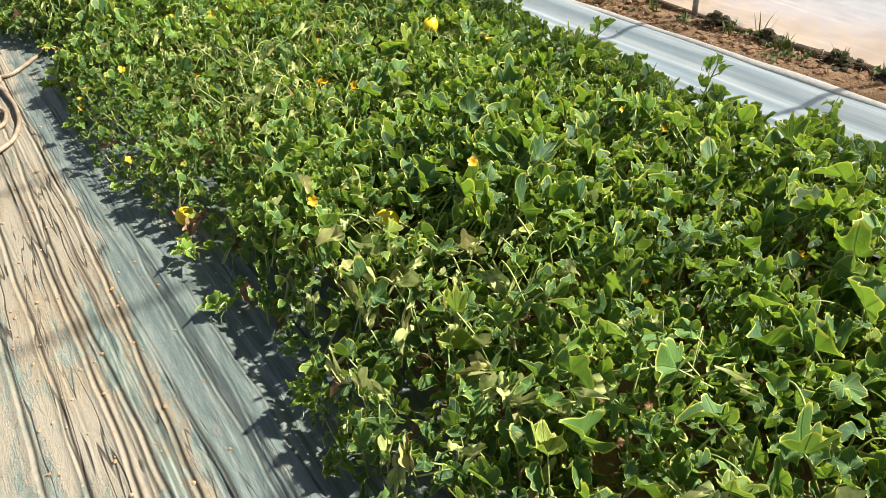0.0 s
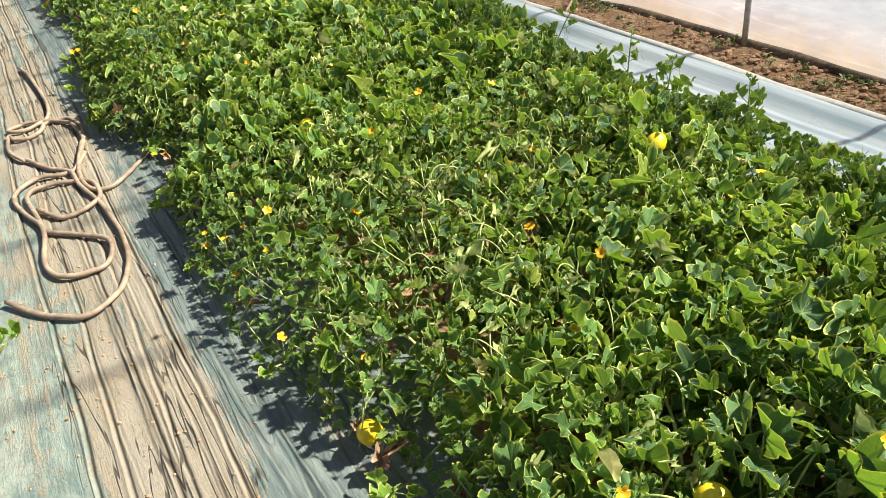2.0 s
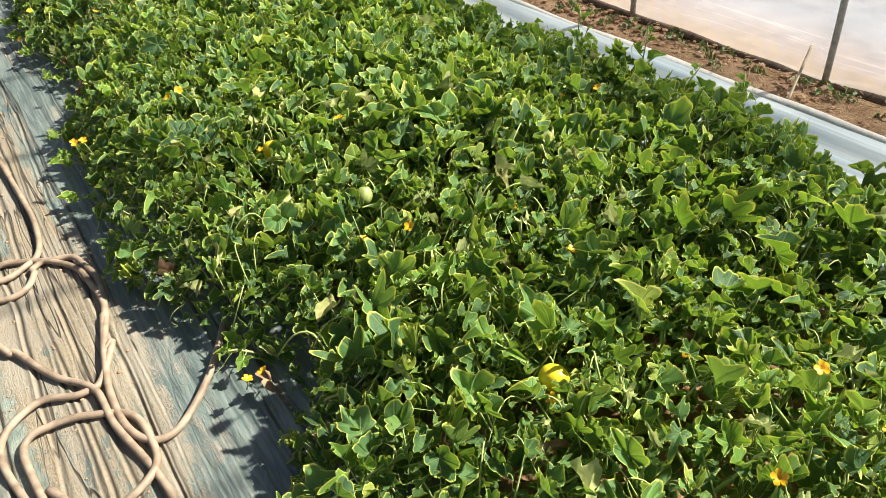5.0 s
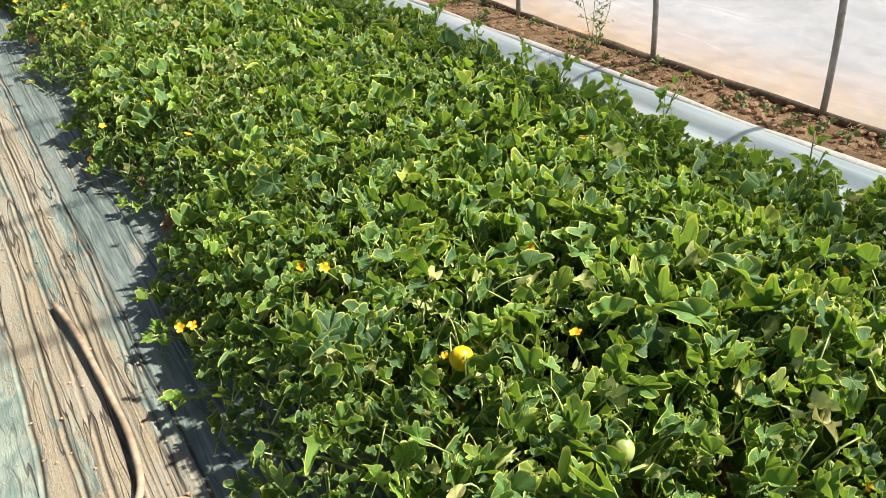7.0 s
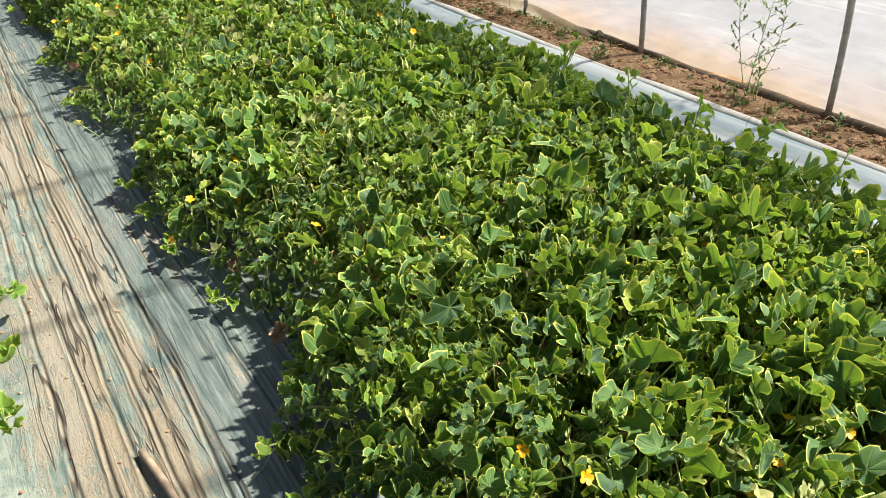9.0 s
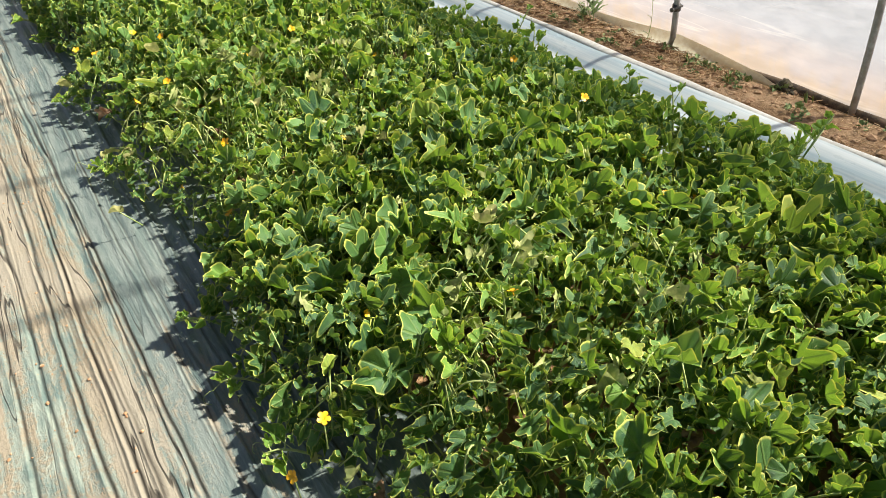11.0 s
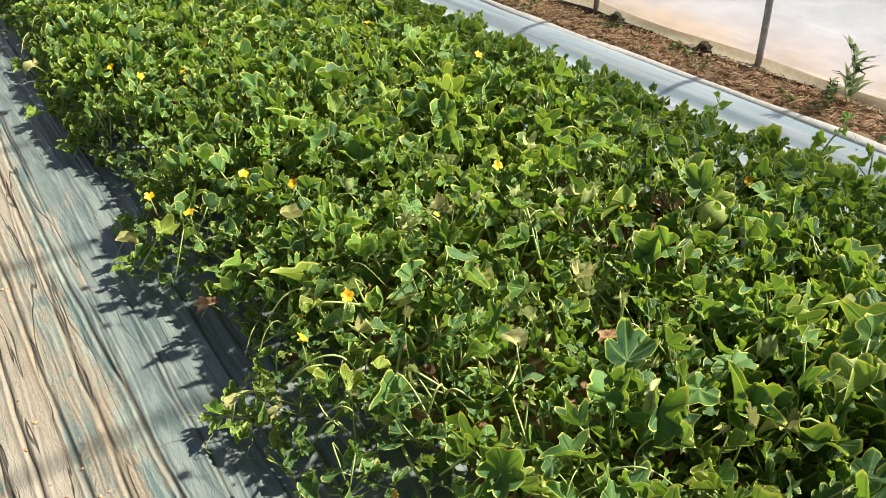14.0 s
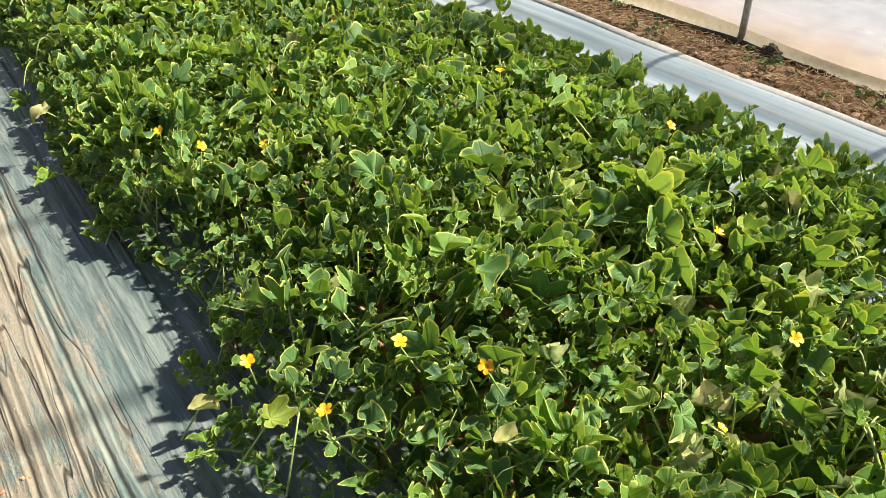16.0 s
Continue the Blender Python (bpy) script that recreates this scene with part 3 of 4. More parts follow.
def skirt():
    """A slack strip of older, muddy sheeting along the foot of the wall."""
    ys = np.arange(7.9, Y_END, 0.06)
    rows = 7
    v = []
    for y in ys:
        high = (0.08 + 0.03 * wave(y, 115, 1.6)) * min(1.0, 0.1 + (y - 7.9) / 0.9)
        belly = 0.02 + 0.016 * wave(y, 116, 2.3)
        v += [(3.872 - belly * math.sin(math.pi * k / (rows - 1)) + 0.012 * k / (rows - 1), y, 0.03 + high * k / (rows - 1)) for k in range(rows)]
    f = [[i * rows + j, i * rows + j + 1, (i + 1) * rows + j + 1, (i + 1) * rows + j] for i in range(len(ys) - 1) for j in range(rows - 1)]
    return mesh_from("skirt_film", v, f, MAT_SKIRT)


tagged(new("skirt_film", skirt()), "slack yellowed muddy plastic strip along the wall foot", "plastic film")
tagged(new("gap_shadow", wall_foot()), "dark tube for the shadow gap along the wall foot", "film roll")

# ---- soil strip: crumbs, clods, straw ----
def clod_data(r):
    bm = bmesh.new()
    bmesh.ops.create_icosphere(bm, subdivisions=1, radius=1.0)
    v = np.array([q.co[:] for q in bm.verts])
    f = [[q.index for q in p.verts] for p in bm.faces]
    bm.free()
    v *= (1 + r.uniform(-0.3, 0.3, (len(v), 1)))
    return v * np.array([1, r.uniform(0.6, 1.1), r.uniform(0.45, 0.75)]), f


clod_kinds = [clod_data(rng) for _ in range(6)]


def scatter_clods(count, x0, x1, small, large, z):
    s = Soup()
    for _ in range(count):
        v, f = clod_kinds[rng.randint(6)]
        a, r = rng.uniform(0, 6.28), small + (large - small) * rng.uniform() ** 3
        c, d = math.cos(a), math.sin(a)
        w = v @ np.array([[c, d, 0], [-d, c, 0], [0, 0, 1]]) * r
        s.add(w + np.array([rng.uniform(x0, x1), rng.uniform(-0.5, Y_END - 2), z + r * 0.25]), f)
    return s


tagged(new("soil_clods", scatter_clods(4200, 3.645, 3.89, 0.004, 0.026, 0.045).mesh("soil_clods", MAT_CLOD, False)), "dry reddish soil clods and pebbles", "soil", kind="stuff")
tagged(new("mud_crumbs", scatter_clods(2200, 0.35, 1.0, 0.001, 0.007, 0.002).mesh("mud_crumbs", MAT_CLOD, False)), "dry mud crumbs on the film", "soil", kind="stuff")


def straw():
    s = Soup()
    for _ in range(4000):
        y = rng.uniform(8.3, 14.0) if rng.uniform() < 0.75 else rng.uniform(0, 14)
        x, a, L = rng.uniform(3.66, 3.88), rng.uniform(0, 6.28), rng.uniform(0.02, 0.085)
        d = np.array([math.cos(a), math.sin(a), rng.uniform(-0.12, 0.16)]) * L / 2
        mid = np.array([x, y, rng.uniform(0.052, 0.068)])
        bend = np.array([rng.normal() * 0.004, rng.normal() * 0.004, 0.002])
        s.add(*tube_data([mid - d, mid + bend, mid + d], 0.0016, 3))
    return s


tagged(new("straw", straw().mesh("straw", MAT_STRAW)), "loose dry straw on the soil strip", "straw", kind="stuff")


# ---- hose ----
def hose(points, seed):
    line = spline([(x, y, 0.0) for x, y in points], 10)
    y = np.arange(len(line)) * 0.13
    line[:, 2] = 0.013 + 0.006 * (1 + wave(y, seed, 1.2)) * 0.8
    line[:, 0] += 0.006 * wave(y, seed + 1, 0.8)
    root = tagged(new("hose"), "dusty brown rubber irrigation hose lying in loops", "hose", group="hoses on the walkway")
    part("tube", mesh_from("tube", *tube_data(line, 0.0105, 10), MAT_HOSE), root)
    return root


HOSE_END = ((1.25, 4.97), (1.14, 4.8), (1.02, 4.67), (0.93, 4.64), (0.88, 4.73), (0.87, 4.87), (0.9, 5.04), (0.95, 5.23), (0.95, 5.21), (0.98, 5.32), (0.99, 5.45), (0.98, 5.55), (0.95, 5.62), (0.89, 5.65), (0.81, 5.71), (0.74, 5.74), (0.68, 5.72), (0.66, 5.69), (0.73, 5.64), (0.81, 5.67), (0.87, 5.75), (0.9, 5.93), (0.9, 6.14), (0.89, 6.48), (0.86, 6.75))
LOW_COIL = ((0.66, 4.66), (0.72, 4.53), (0.8, 4.51), (0.88, 4.55), (0.91, 4.64), (0.9, 4.77), (0.81, 4.84), (0.71, 4.87), (0.64, 4.85), (0.63, 4.74), (0.64, 4.57), (0.64, 4.4), (0.61, 4.25), (0.61, 4.13), (0.66, 4.04), (0.74, 4), (0.8, 4.01), (0.84, 4.08), (0.85, 4.17), (0.81, 4.25), (0.74, 4.34), (0.66, 4.44), (0.64, 4.52), (0.61, 4.66), (0.58, 4.85), (0.61, 4.93), (0.7, 4.98), (0.8, 4.94), (0.87, 4.96), (0.94, 5.09))
HIGH_COIL = ((0.92, 5.08), (0.96, 5.23), (0.97, 5.37), (0.96, 5.48), (0.93, 5.58), (0.87, 5.66), (0.83, 5.64), (0.83, 5.6), (0.79, 5.54), (0.72, 5.53), (0.67, 5.56), (0.65, 5.62), (0.64, 5.56), (0.63, 5.46), (0.64, 5.36), (0.68, 5.25), (0.7, 5.23), (0.77, 5.05), (0.84, 4.92), (0.85, 4.76), (0.88, 4.57), (0.9, 4.37), (0.91, 4.19), (0.89, 4.02), (0.84, 3.86), (0.77, 3.77), (0.68, 3.73), (0.59, 3.79), (0.52, 3.89), (0.45, 4.02))
hose(HOSE_END, 121)
hose(LOW_COIL + HIGH_COIL, 131)


# ---- melon leaves ----
def leaf_data(seed, nang, rings, limp=0.0, deep=(0.18, 0.54)):
    """One round-lobed, toothed, wavy leaf: stalk at the origin, tip along +Y, about 1 across."""
    r = np.random.RandomState(seed)
    phi = np.linspace(-2.85, 2.85, nang)
    gap = r.uniform(0.88, 1.04)
    turn = np.abs(phi) / gap
    off = np.abs(turn - np.round(turn)) * 2          # 0 on a lobe's vein, 1 in the bay between two lobes
    reach = np.interp(np.abs(phi), [0, gap, 2 * gap, 2.85], [0.70, 0.61, 0.50, 0.36])
    reach = reach * (1 - r.uniform(*deep) * off ** 2.7) * (1 + 0.06 * np.sin(phi * 2 + r.uniform(0, 6)))
    if nang > 28:
        reach = reach * (1 + 0.014 * (np.arange(nang) % 2 * 2 - 1) + r.uniform(-0.012, 0.012, nang))
    slim = r.uniform(0.50, 0.84)
    fold, cup, pleat = r.uniform(0.15, 1.15), r.uniform(-0.5, 0.6), r.uniform(-0.06, 0.16)
    droop, wavy, curl = r.uniform(-0.4, 0.8), r.uniform(0.06, 0.15), r.uniform(-0.08, 0.12)
    n1, p1, p2 = r.randint(3, 6), r.uniform(0, 6), r.uniform(0, 6)
    twist, roll = r.uniform(-0.7, 0.7), r.uniform(-0.5, 0.5)
    if limp:
        fold, cup, droop, wavy = r.uniform(0.4, 1.3), r.uniform(-1.0, 0.3), r.uniform(0.2, 1.2), r.uniform(0.12, 0.24)
    shrink = slim / math.sqrt(1 + 0.8 * fold * fold) - (0.12 if limp else 0)
    v, uv = [(0, 0, 0)], [(0, 0, 0)]
    for q in rings:
        for a, R, bay in zip(phi, reach, off):
            x, y = q * R * math.sin(a), q * R * math.cos(a)
            d2 = x * x + y * y
            z = fold * (math.sqrt(x * x + 0.0016) - 0.04) + cup * d2 - droop * y * y * (1 if y > 0 else 0.3)
            z += pleat * q * bay + wavy * q ** 3 * math.sin(n1 * a + p1) + 0.4 * wavy * q * q * math.sin(9 * a + p2)
            z += curl * max(0.0, q - 0.6) / 0.4 + twist * x * y + roll * x * abs(x) + (r.uniform(-0.03, 0.03) if limp else 0.0)
            v.append((x * shrink, y, z)), uv.append((x, y, q))
    f = [[0, 1 + i, 2 + i] for i in range(nang - 1)]
    for k in range(len(rings) - 1):
        b, c = 1 + k * nang, 1 + (k + 1) * nang
        f += [[b + i, c + i, c + i + 1, b + i + 1] for i in range(nang - 1)]
    return np.array(v), [q[::-1] for q in f], np.array(uv)


FRESH = [leaf_data(200 + i, 41, (0.3, 0.62, 0.88, 1.0)) for i in range(30)]
MID = [leaf_data(250 + i, 25, (0.55, 0.88, 1.0)) for i in range(26)]
SMALL = [leaf_data(350 + i, 13, (0.65, 1.0)) for i in range(16)]
LIMP = [leaf_data(300 + i, 30, (0.3, 0.55, 0.8, 1.0), 1.0, (0.2, 0.55)) for i in range(14)]
UNDER = [leaf_data(450 + i, 15, (1.0,)) for i in range(10)]
ROUGH = [leaf_data(400 + i, 19, (0.6, 1.0)) for i in range(12)]
FRESH_MESH = [mesh_from("leaf", v, f, MAT_LEAF, True, a) for v, f, a in FRESH]
TIP_MESH = [mesh_from("young_leaf", v, f, MAT_TIP, True, a) for v, f, a in FRESH[:12]]
LIMP_MESH = [mesh_from("limp_leaf", v, f, MAT_LIMP, True, a) for v, f, a in LIMP]
PALE_MESH = [mesh_from("wilted_leaf", v, f, MAT_PALE, True, a) for v, f, a in LIMP + FRESH[:3]]
FLAT_MESH = [mesh_from("wilted_leaf", v, f, MAT_PALE, True, a) for v, f, a in [leaf_data(700 + i, 30, (0.45, 0.83, 1.0), 0.0, (0.02, 0.12)) for i in range(5)]]
BROWN_MESH = [mesh_from("dead_leaf", v, f, MAT_BROWN, True, a) for v, f, a in LIMP]


def frame_of(normal, head):
    """Axes of a leaf from its normal and the way that its tip points."""
    n = np.asarray(normal, float)
    n /= np.linalg.norm(n)
    h = np.asarray(head, float) - n * np.dot(head, n)
    h /= np.linalg.norm(h) + 1e-9
    return np.stack([np.cross(h, n), h, n], 1)


def matrix(axes, place, size):
    m = Matrix.Identity(4)
    for i in range(3):
        for j in range(3):
            m[i][j] = axes[i, j] * size
        m[i][3] = place[i]
    return m


# ---- melon plants ----
class Plant:
    def __init__(self, x, y):
        self.at = np.array([x, y, 0.0])
        self.root = tagged(new("melon_plant"), "sprawling green melon plant with yellow flowers", "melon plant", group="melon plants in the bed")
        self.root.location = self.at
        self.stalks, self.mass, self.leaves = Soup(), Soup(), 0


plants = [Plant(x + rng.uniform(-0.06, 0.06), y + rng.uniform(-0.1, 0.1)) for y in np.arange(0.3, 15.2, 0.6) for x in (1.72, 2.42)]
spots = np.array([p.at[:2] for p in plants])


def plant_at(x, y):
    return plants[int(np.argmin((spots[:, 0] - x) ** 2 + (spots[:, 1] - y) ** 2))]


def add_stalk(p, place, back, length, radius=0.0021):
    """A leaf stalk that curves from the leaf's foot down to the vines."""
    q = place - p.at
    low = q + np.array([back[0] * length * 0.55, back[1] * length * 0.55, -length * 0.8])
    low[2] = max(low[2], 0.015)
    mid = (q + low) / 2 + np.array([back[0], back[1], 0]) * -0.012 + np.array([0, 0, 0.018])
    p.stalks.add(*tube_data([low, mid, q], [radius * 1.25, radius, radius], 4))


def add_leaf(meshes, name, place, normal, head, size, stalk=0.11, label=""):
    p = plant_at(place[0], place[1])
    axes = frame_of(normal, head)
    part(name, meshes[rng.randint(len(meshes))], p.root, matrix(axes, np.asarray(place) - p.at, size), label)
    p.leaves += 1
    if stalk:
        add_stalk(p, np.asarray(place, float), -axes[:2, 1] + rng.normal(0, 0.4, 2), stalk)


TOWARD = np.array([0.90, 0.05, 0.0])


def leaf_pose(x, y, edge):
    """A leaf's normal and heading: it faces up and to the sun; beside the path it hangs outwards."""
    n = np.array([0, 0, 1.0]) + 0.42 * TOWARD + rng.normal(0, 0.50, 3) * (1, 1, 0.3)
    n[0] -= 0.35 * edge
    a = rng.uniform(0, 2 * np.pi)
    h = np.array([math.cos(a), math.sin(a), rng.normal(0.25, 0.3)])
    h[0] -= 0.4 * edge
    if rng.uniform() < 0.36:          # leaves that stand up on edge
        n = np.array([rng.normal(0.3, 0.9), rng.normal(0, 0.9), rng.uniform(0.15, 0.6)])
        h = np.array([rng.normal(0, 0.3), rng.normal(0, 0.3), 1.0])
    return n, h


def dryness(x, y):
    """How tired the foliage is, 0 to 1: patches where leaves have gone limp and pale."""
    spots_dry = ((1.35, 1.35, 0.35, 0.35), (1.55, 3.1, 0.55, 0.9), (1.5, 1.5, 0.5, 0.5), (1.9, 4.6, 0.4, 0.4), (1.75, 8.9, 0.4, 0.45), (2.2, 9.1, 0.5, 0.35), (1.9, 7.5, 0.4, 0.35), (1.6, 5.3, 0.35, 0.35), (2.2, 3.2, 0.5, 0.5))
    return max(math.exp(-((x - a) / c) ** 2 - ((y - b) / d) ** 2) for a, b, c, d in spots_dry)


# fruit that lies open to view: x, y, height of its middle, radius
RIPE_MELONS = ((2.126, 6.239, 0.30, 0.032), (1.645, 5.328, 0.30, 0.032), (1.19, 2.60, 0.07, 0.034), (1.70, 3.99, 0.27, 0.032), (2.47, 2.855, 0.325, 0.034), (1.60, 1.86, 0.25, 0.032))
PALE_MELONS = ((1.739, 4.881, 0.30, 0.026), (2.558, 8.935, 0.28, 0.040))


def before_fruit(x, y):
    """Whether a leaf here would hang over a fruit that lies open."""
    return any(abs(x - a + 0.02) < 0.04 and -0.06 < y - b < 0.02 for a, b, c, d in RIPE_MELONS + PALE_MELONS)


def vigour(x, y):
    """Stretches where the leaves have grown large."""
    lush = ((2.1, 5.0, 0.6, 0.8), (1.75, 7.75, 0.4, 0.35), (2.3, 8.2, 0.5, 0.4), (1.7, 4.4, 0.4, 0.4), (1.9, 1.7, 0.3, 0.3))
    return 0.42 * max(math.exp(-((x - a) / c) ** 2 - ((y - b) / d) ** 2) for a, b, c, d in lush)


def fill_bed():
    step = 0.038
    for y in np.arange(0.2, 15.4, step):
        for x in np.arange(0.95, 3.2, step):
            X, Y = x + rng.uniform(-0.5, 0.5) * step * 1.4, y + rng.uniform(-0.5, 0.5) * step * 1.4
            dl, dr = X - left_edge(Y), right_edge(Y) - X
            if dl < 0.0 or dr < 0:
                continue
            top = canopy(X, Y)
            edge = math.exp(-dl / 0.12) if dl < dr else -0.4 * math.exp(-dr / 0.12)
            dry = dryness(X, Y)
            grown = 1.0 + 0.12 * wave(Y * 1.7 - X * 2.3, 45, 1.3) + vigour(X, Y)
            size = min(0.125, 0.058 * grown * math.exp(rng.normal(0, 0.38))) * (0.72 if dl < 0.15 else 1.0) * (1 - 0.25 * dry)
            near = Y < 11.4 and X < 2.95
            # the upper layer
            if rng.uniform() < 0.91 - 0.3 * dry and not before_fruit(X, Y):
                n, h = leaf_pose(X, Y, edge)
                place = np.array([X, Y, max(0.03, top * rng.uniform(0.74, 1.10))])
                w = rng.uniform()
                if near and w < 0.02 + 0.28 * dry:
                    add_leaf(LIMP_MESH if w < 0.016 + 0.23 * dry else PALE_MESH, "leaf", place, n, h, size * 0.75, label="limp pale leaf")
                elif near and size > 0.062:
                    add_leaf(FRESH_MESH, "leaf", place, n, h, size)
                else:
                    put_mass(MID if Y < 12.0 else ROUGH, place, n, h, size)
                if dl < 0.18 or rng.uniform() < 0.6:          # small side leaves
                    a = rng.uniform(0, 6.28)
                    n, h = leaf_pose(X, Y, edge)
                    put_mass(SMALL, place + np.array([0.035 * math.cos(a), 0.035 * math.sin(a), rng.uniform(-0.04, 0.025)]), n, h, min(0.05, size * rng.uniform(0.35, 0.65)))
            # the shaded layers below
            for _ in range(1 + int(rng.uniform() < 0.35) if dl > 0.25 else int(rng.uniform() < 0.55)):
                n, h = leaf_pose(X, Y, edge)
                put_mass(UNDER, np.array([X, Y, max(0.02, top * rng.uniform(0.2, 0.72))]), n, h, size * 1.1)


def put_mass(kinds, place, n, h, size):
    p = plant_at(place[0], place[1])
    v, f, a = kinds[rng.randint(len(kinds))]
    p.mass.add(v @ frame_of(n, h).T * size + (place - p.at), f, a)


fill_bed()


# ---- growing tips, flowers, fruit ----
def flower_mesh(seed):
    r = np.random.RandomState(seed)
    s = Soup()
    for k in range(5):
        a = k * 2 * math.pi / 5 + r.uniform(-0.15, 0.15)
        d, e = np.array([math.cos(a), math.sin(a), 0]), np.array([-math.sin(a), math.cos(a), 0])
        lift = r.uniform(0.1, 0.6)
        rows = []
        for t, w, z in ((0.08, 0.10, 0.0), (0.35, 0.28, 0.2), (0.75, 0.40, 0.25 + lift * 0.4), (1.0, 0.16, 0.2 + lift * 0.6)):
            rows += [d * t - e * w + (0, 0, z + 0.05), d * t + (0, 0, z - 0.03), d * t + e * w + (0, 0, z + 0.05)]
        s.add(rows, [[i * 3 + j, i * 3 + j + 1, i * 3 + j + 4, i * 3 + j + 3] for i in range(3) for j in range(2)])
    s.add(*tube_data([(0, 0, -0.55), (0, 0, -0.1), (0, 0, 0.12)], [0.09, 0.13, 0.10], 6))
    return s.mesh("flower", MAT_PETAL)


FLOWERS = [flower_mesh(500 + i) for i in range(5)]


def flower(x, y, z, size=0.021):
    p = plant_at(x, y)
    axes = frame_of(np.array([rng.normal(-0.2, 0.5), rng.normal(-0.3, 0.5), 1.0]), np.array([rng.normal(), rng.normal(), 0.1]))
    q = np.array([x, y, z])
    part("flower", FLOWERS[rng.randint(5)], p.root, matrix(axes, q - p.at, size), "open yellow flower")
    add_stalk(p, q - np.array([0, 0, 0.01]), rng.normal(0, 0.5, 2), 0.06, 0.0016)


def fruit_mesh(name, material, seed):
    r = np.random.RandomState(seed)
    bm = bmesh.new()
    bmesh.ops.create_uvsphere(bm, u_segments=20, v_segments=12, radius=1.0)
    for q in bm.verts:
        a = math.atan2(q.co.y, q.co.x)
        k = 1 + 0.03 * math.cos(9 * a) * (1 - abs(q.co.z)) + r.uniform(-0.008, 0.008)
        q.co = Vector((q.co.x * k, q.co.y * k, q.co.z * 1.18 - (0.10 if abs(q.co.z) > 0.97 else 0)))
    me = bpy.data.meshes.new(name)
    bm.to_mesh(me)
    bm.free()
    me.materials.append(material)
    me.polygons.foreach_set("use_smooth", [True] * len(me.polygons))
    return me


RIPE, UNRIPE = fruit_mesh("melon", MAT_YELLOW, 1), fruit_mesh("melon", MAT_GREEN, 2)


def melon(x, y, z, r, ripe=True):
    p = plant_at(x, y)
    axes = frame_of(rng.normal(0, 1, 3), rng.normal(0, 1, 3))
    ob = part("melon", RIPE if ripe else UNRIPE, p.root, matrix(axes, np.array([x, y, z]) - p.at, r), "ripe yellow melon" if ripe else "unripe pale green melon")
    v, f = tube_data([(0, 0, 1.0), (0.1, 0.05, 1.3), (0.4, 0.1, 1.6)], 0.09, 6)
    part("fruit_stalk", mesh_from("fruit_stalk", v, f, MAT_STALK), ob)


for x, y, z, r in RIPE_MELONS:
    melon(x, y, z, r)
for x, y, z, r in PALE_MELONS:
    melon(x, y, z, r, False)

for x, y, z in ((1.40, 1.91, 0.40), (1.87, 2.47, 0.40), (2.48, 2.46, 0.39), (1.13, 3.34, 0.34), (1.79, 1.67, 0.47), (2.24, 3.45, 0.45), (1.97, 3.41, 0.45), (1.75, 3.48, 0.43),
                (2.0, 3.35, 0.40), (1.94, 4.19, 0.41), (2.0, 3.57, 0.46), (2.29, 3.33, 0.42), (1.29, 3.37, 0.36), (1.79, 5.08, 0.48), (1.14, 6.03, 0.24), (1.17, 6.0, 0.25), (2.6, 4.76, 0.43),
                (1.69, 4.54, 0.41), (1.51, 6.85, 0.43), (1.5, 5.74, 0.44), (2.55, 5.84, 0.40), (1.83, 7.43, 0.40), (1.53, 8.43, 0.48), (1.44, 9.16, 0.37), (2.62, 8.04, 0.43), (2.75, 8.57, 0.36),
                (1.60, 10.98, 0.37), (1.41, 10.08, 0.30), (1.57, 9.17, 0.41), (1.63, 9.85, 0.39), (2.18, 9.38, 0.40), (1.66, 10.84, 0.36), (1.78, 10.68, 0.39), (2.50, 10.55, 0.41), (2.64, 10.03, 0.39),
                (1.71, 9.69, 0.40), (1.45, 9.83, 0.35), (1.31, 7.41, 0.34), (1.22, 7.41, 0.22), (1.18, 4.60, 0.12), (1.23, 4.62, 0.10)):
    flower(x, y, z - 0.015, 0.0155)
for _ in range(150):
    y = rng.uniform(0.4, 14.5)
    x = rng.uniform(left_edge(y) + 0.05, 2.85)
    flower(x, y, canopy(x, y) * rng.uniform(0.74, 1.0), rng.uniform(0.010, 0.017))


def shoot(x, y, z, lean, count=6, size=0.075, rise=0.12, lift=1.3):
    """A growing tip: a leaning stem with bright young leaves along it, the smallest at the end."""
    p = plant_at(x, y)
    lean = np.asarray(lean, float)
    foot = np.array([x, y, z])
    tip = foot + np.array([lean[0], lean[1], rise])
    p.stalks.add(*tube_data([foot - np.array([lean[0], lean[1], 0.0]) * 0.8 - (0, 0, 0.05) - p.at, foot - p.at, (foot + tip) / 2 + (0, 0, 0.01) - p.at, tip - p.at], [0.004, 0.0035, 0.003, 0.002], 5))
    turn = rng.uniform(0, 6.28)
    for k in range(count):
        t = (k + rng.uniform(0.0, 0.7)) / count
        q = foot + (tip - foot) * t
        a = turn + k * 2.4 + rng.uniform(-0.6, 0.6)
        h = np.array([math.cos(a), math.sin(a), rng.uniform(0.1, lift)])
        reach = 0.06 * (1.15 - t) * rng.uniform(0.6, 1.2)
        q2 = q + h * reach
        p.stalks.add(*tube_data([q - p.at, (q + q2) / 2 - p.at, q2 - p.at], 0.0018, 4))
        nrm = np.array([-h[0] * 0.6, -h[1] * 0.6, 0.8]) + rng.normal(0, 0.35, 3)
        part("young_leaf", TIP_MESH[rng.randint(len(TIP_MESH))], p.root, matrix(frame_of(nrm, h), q2 - p.at, size * (1.2 - 0.8 * t) * rng.uniform(0.8, 1.15)), "bright young leaf")
    for k in range(2):
        tendril(p, foot + (tip - foot) * rng.uniform(0.3, 0.9))


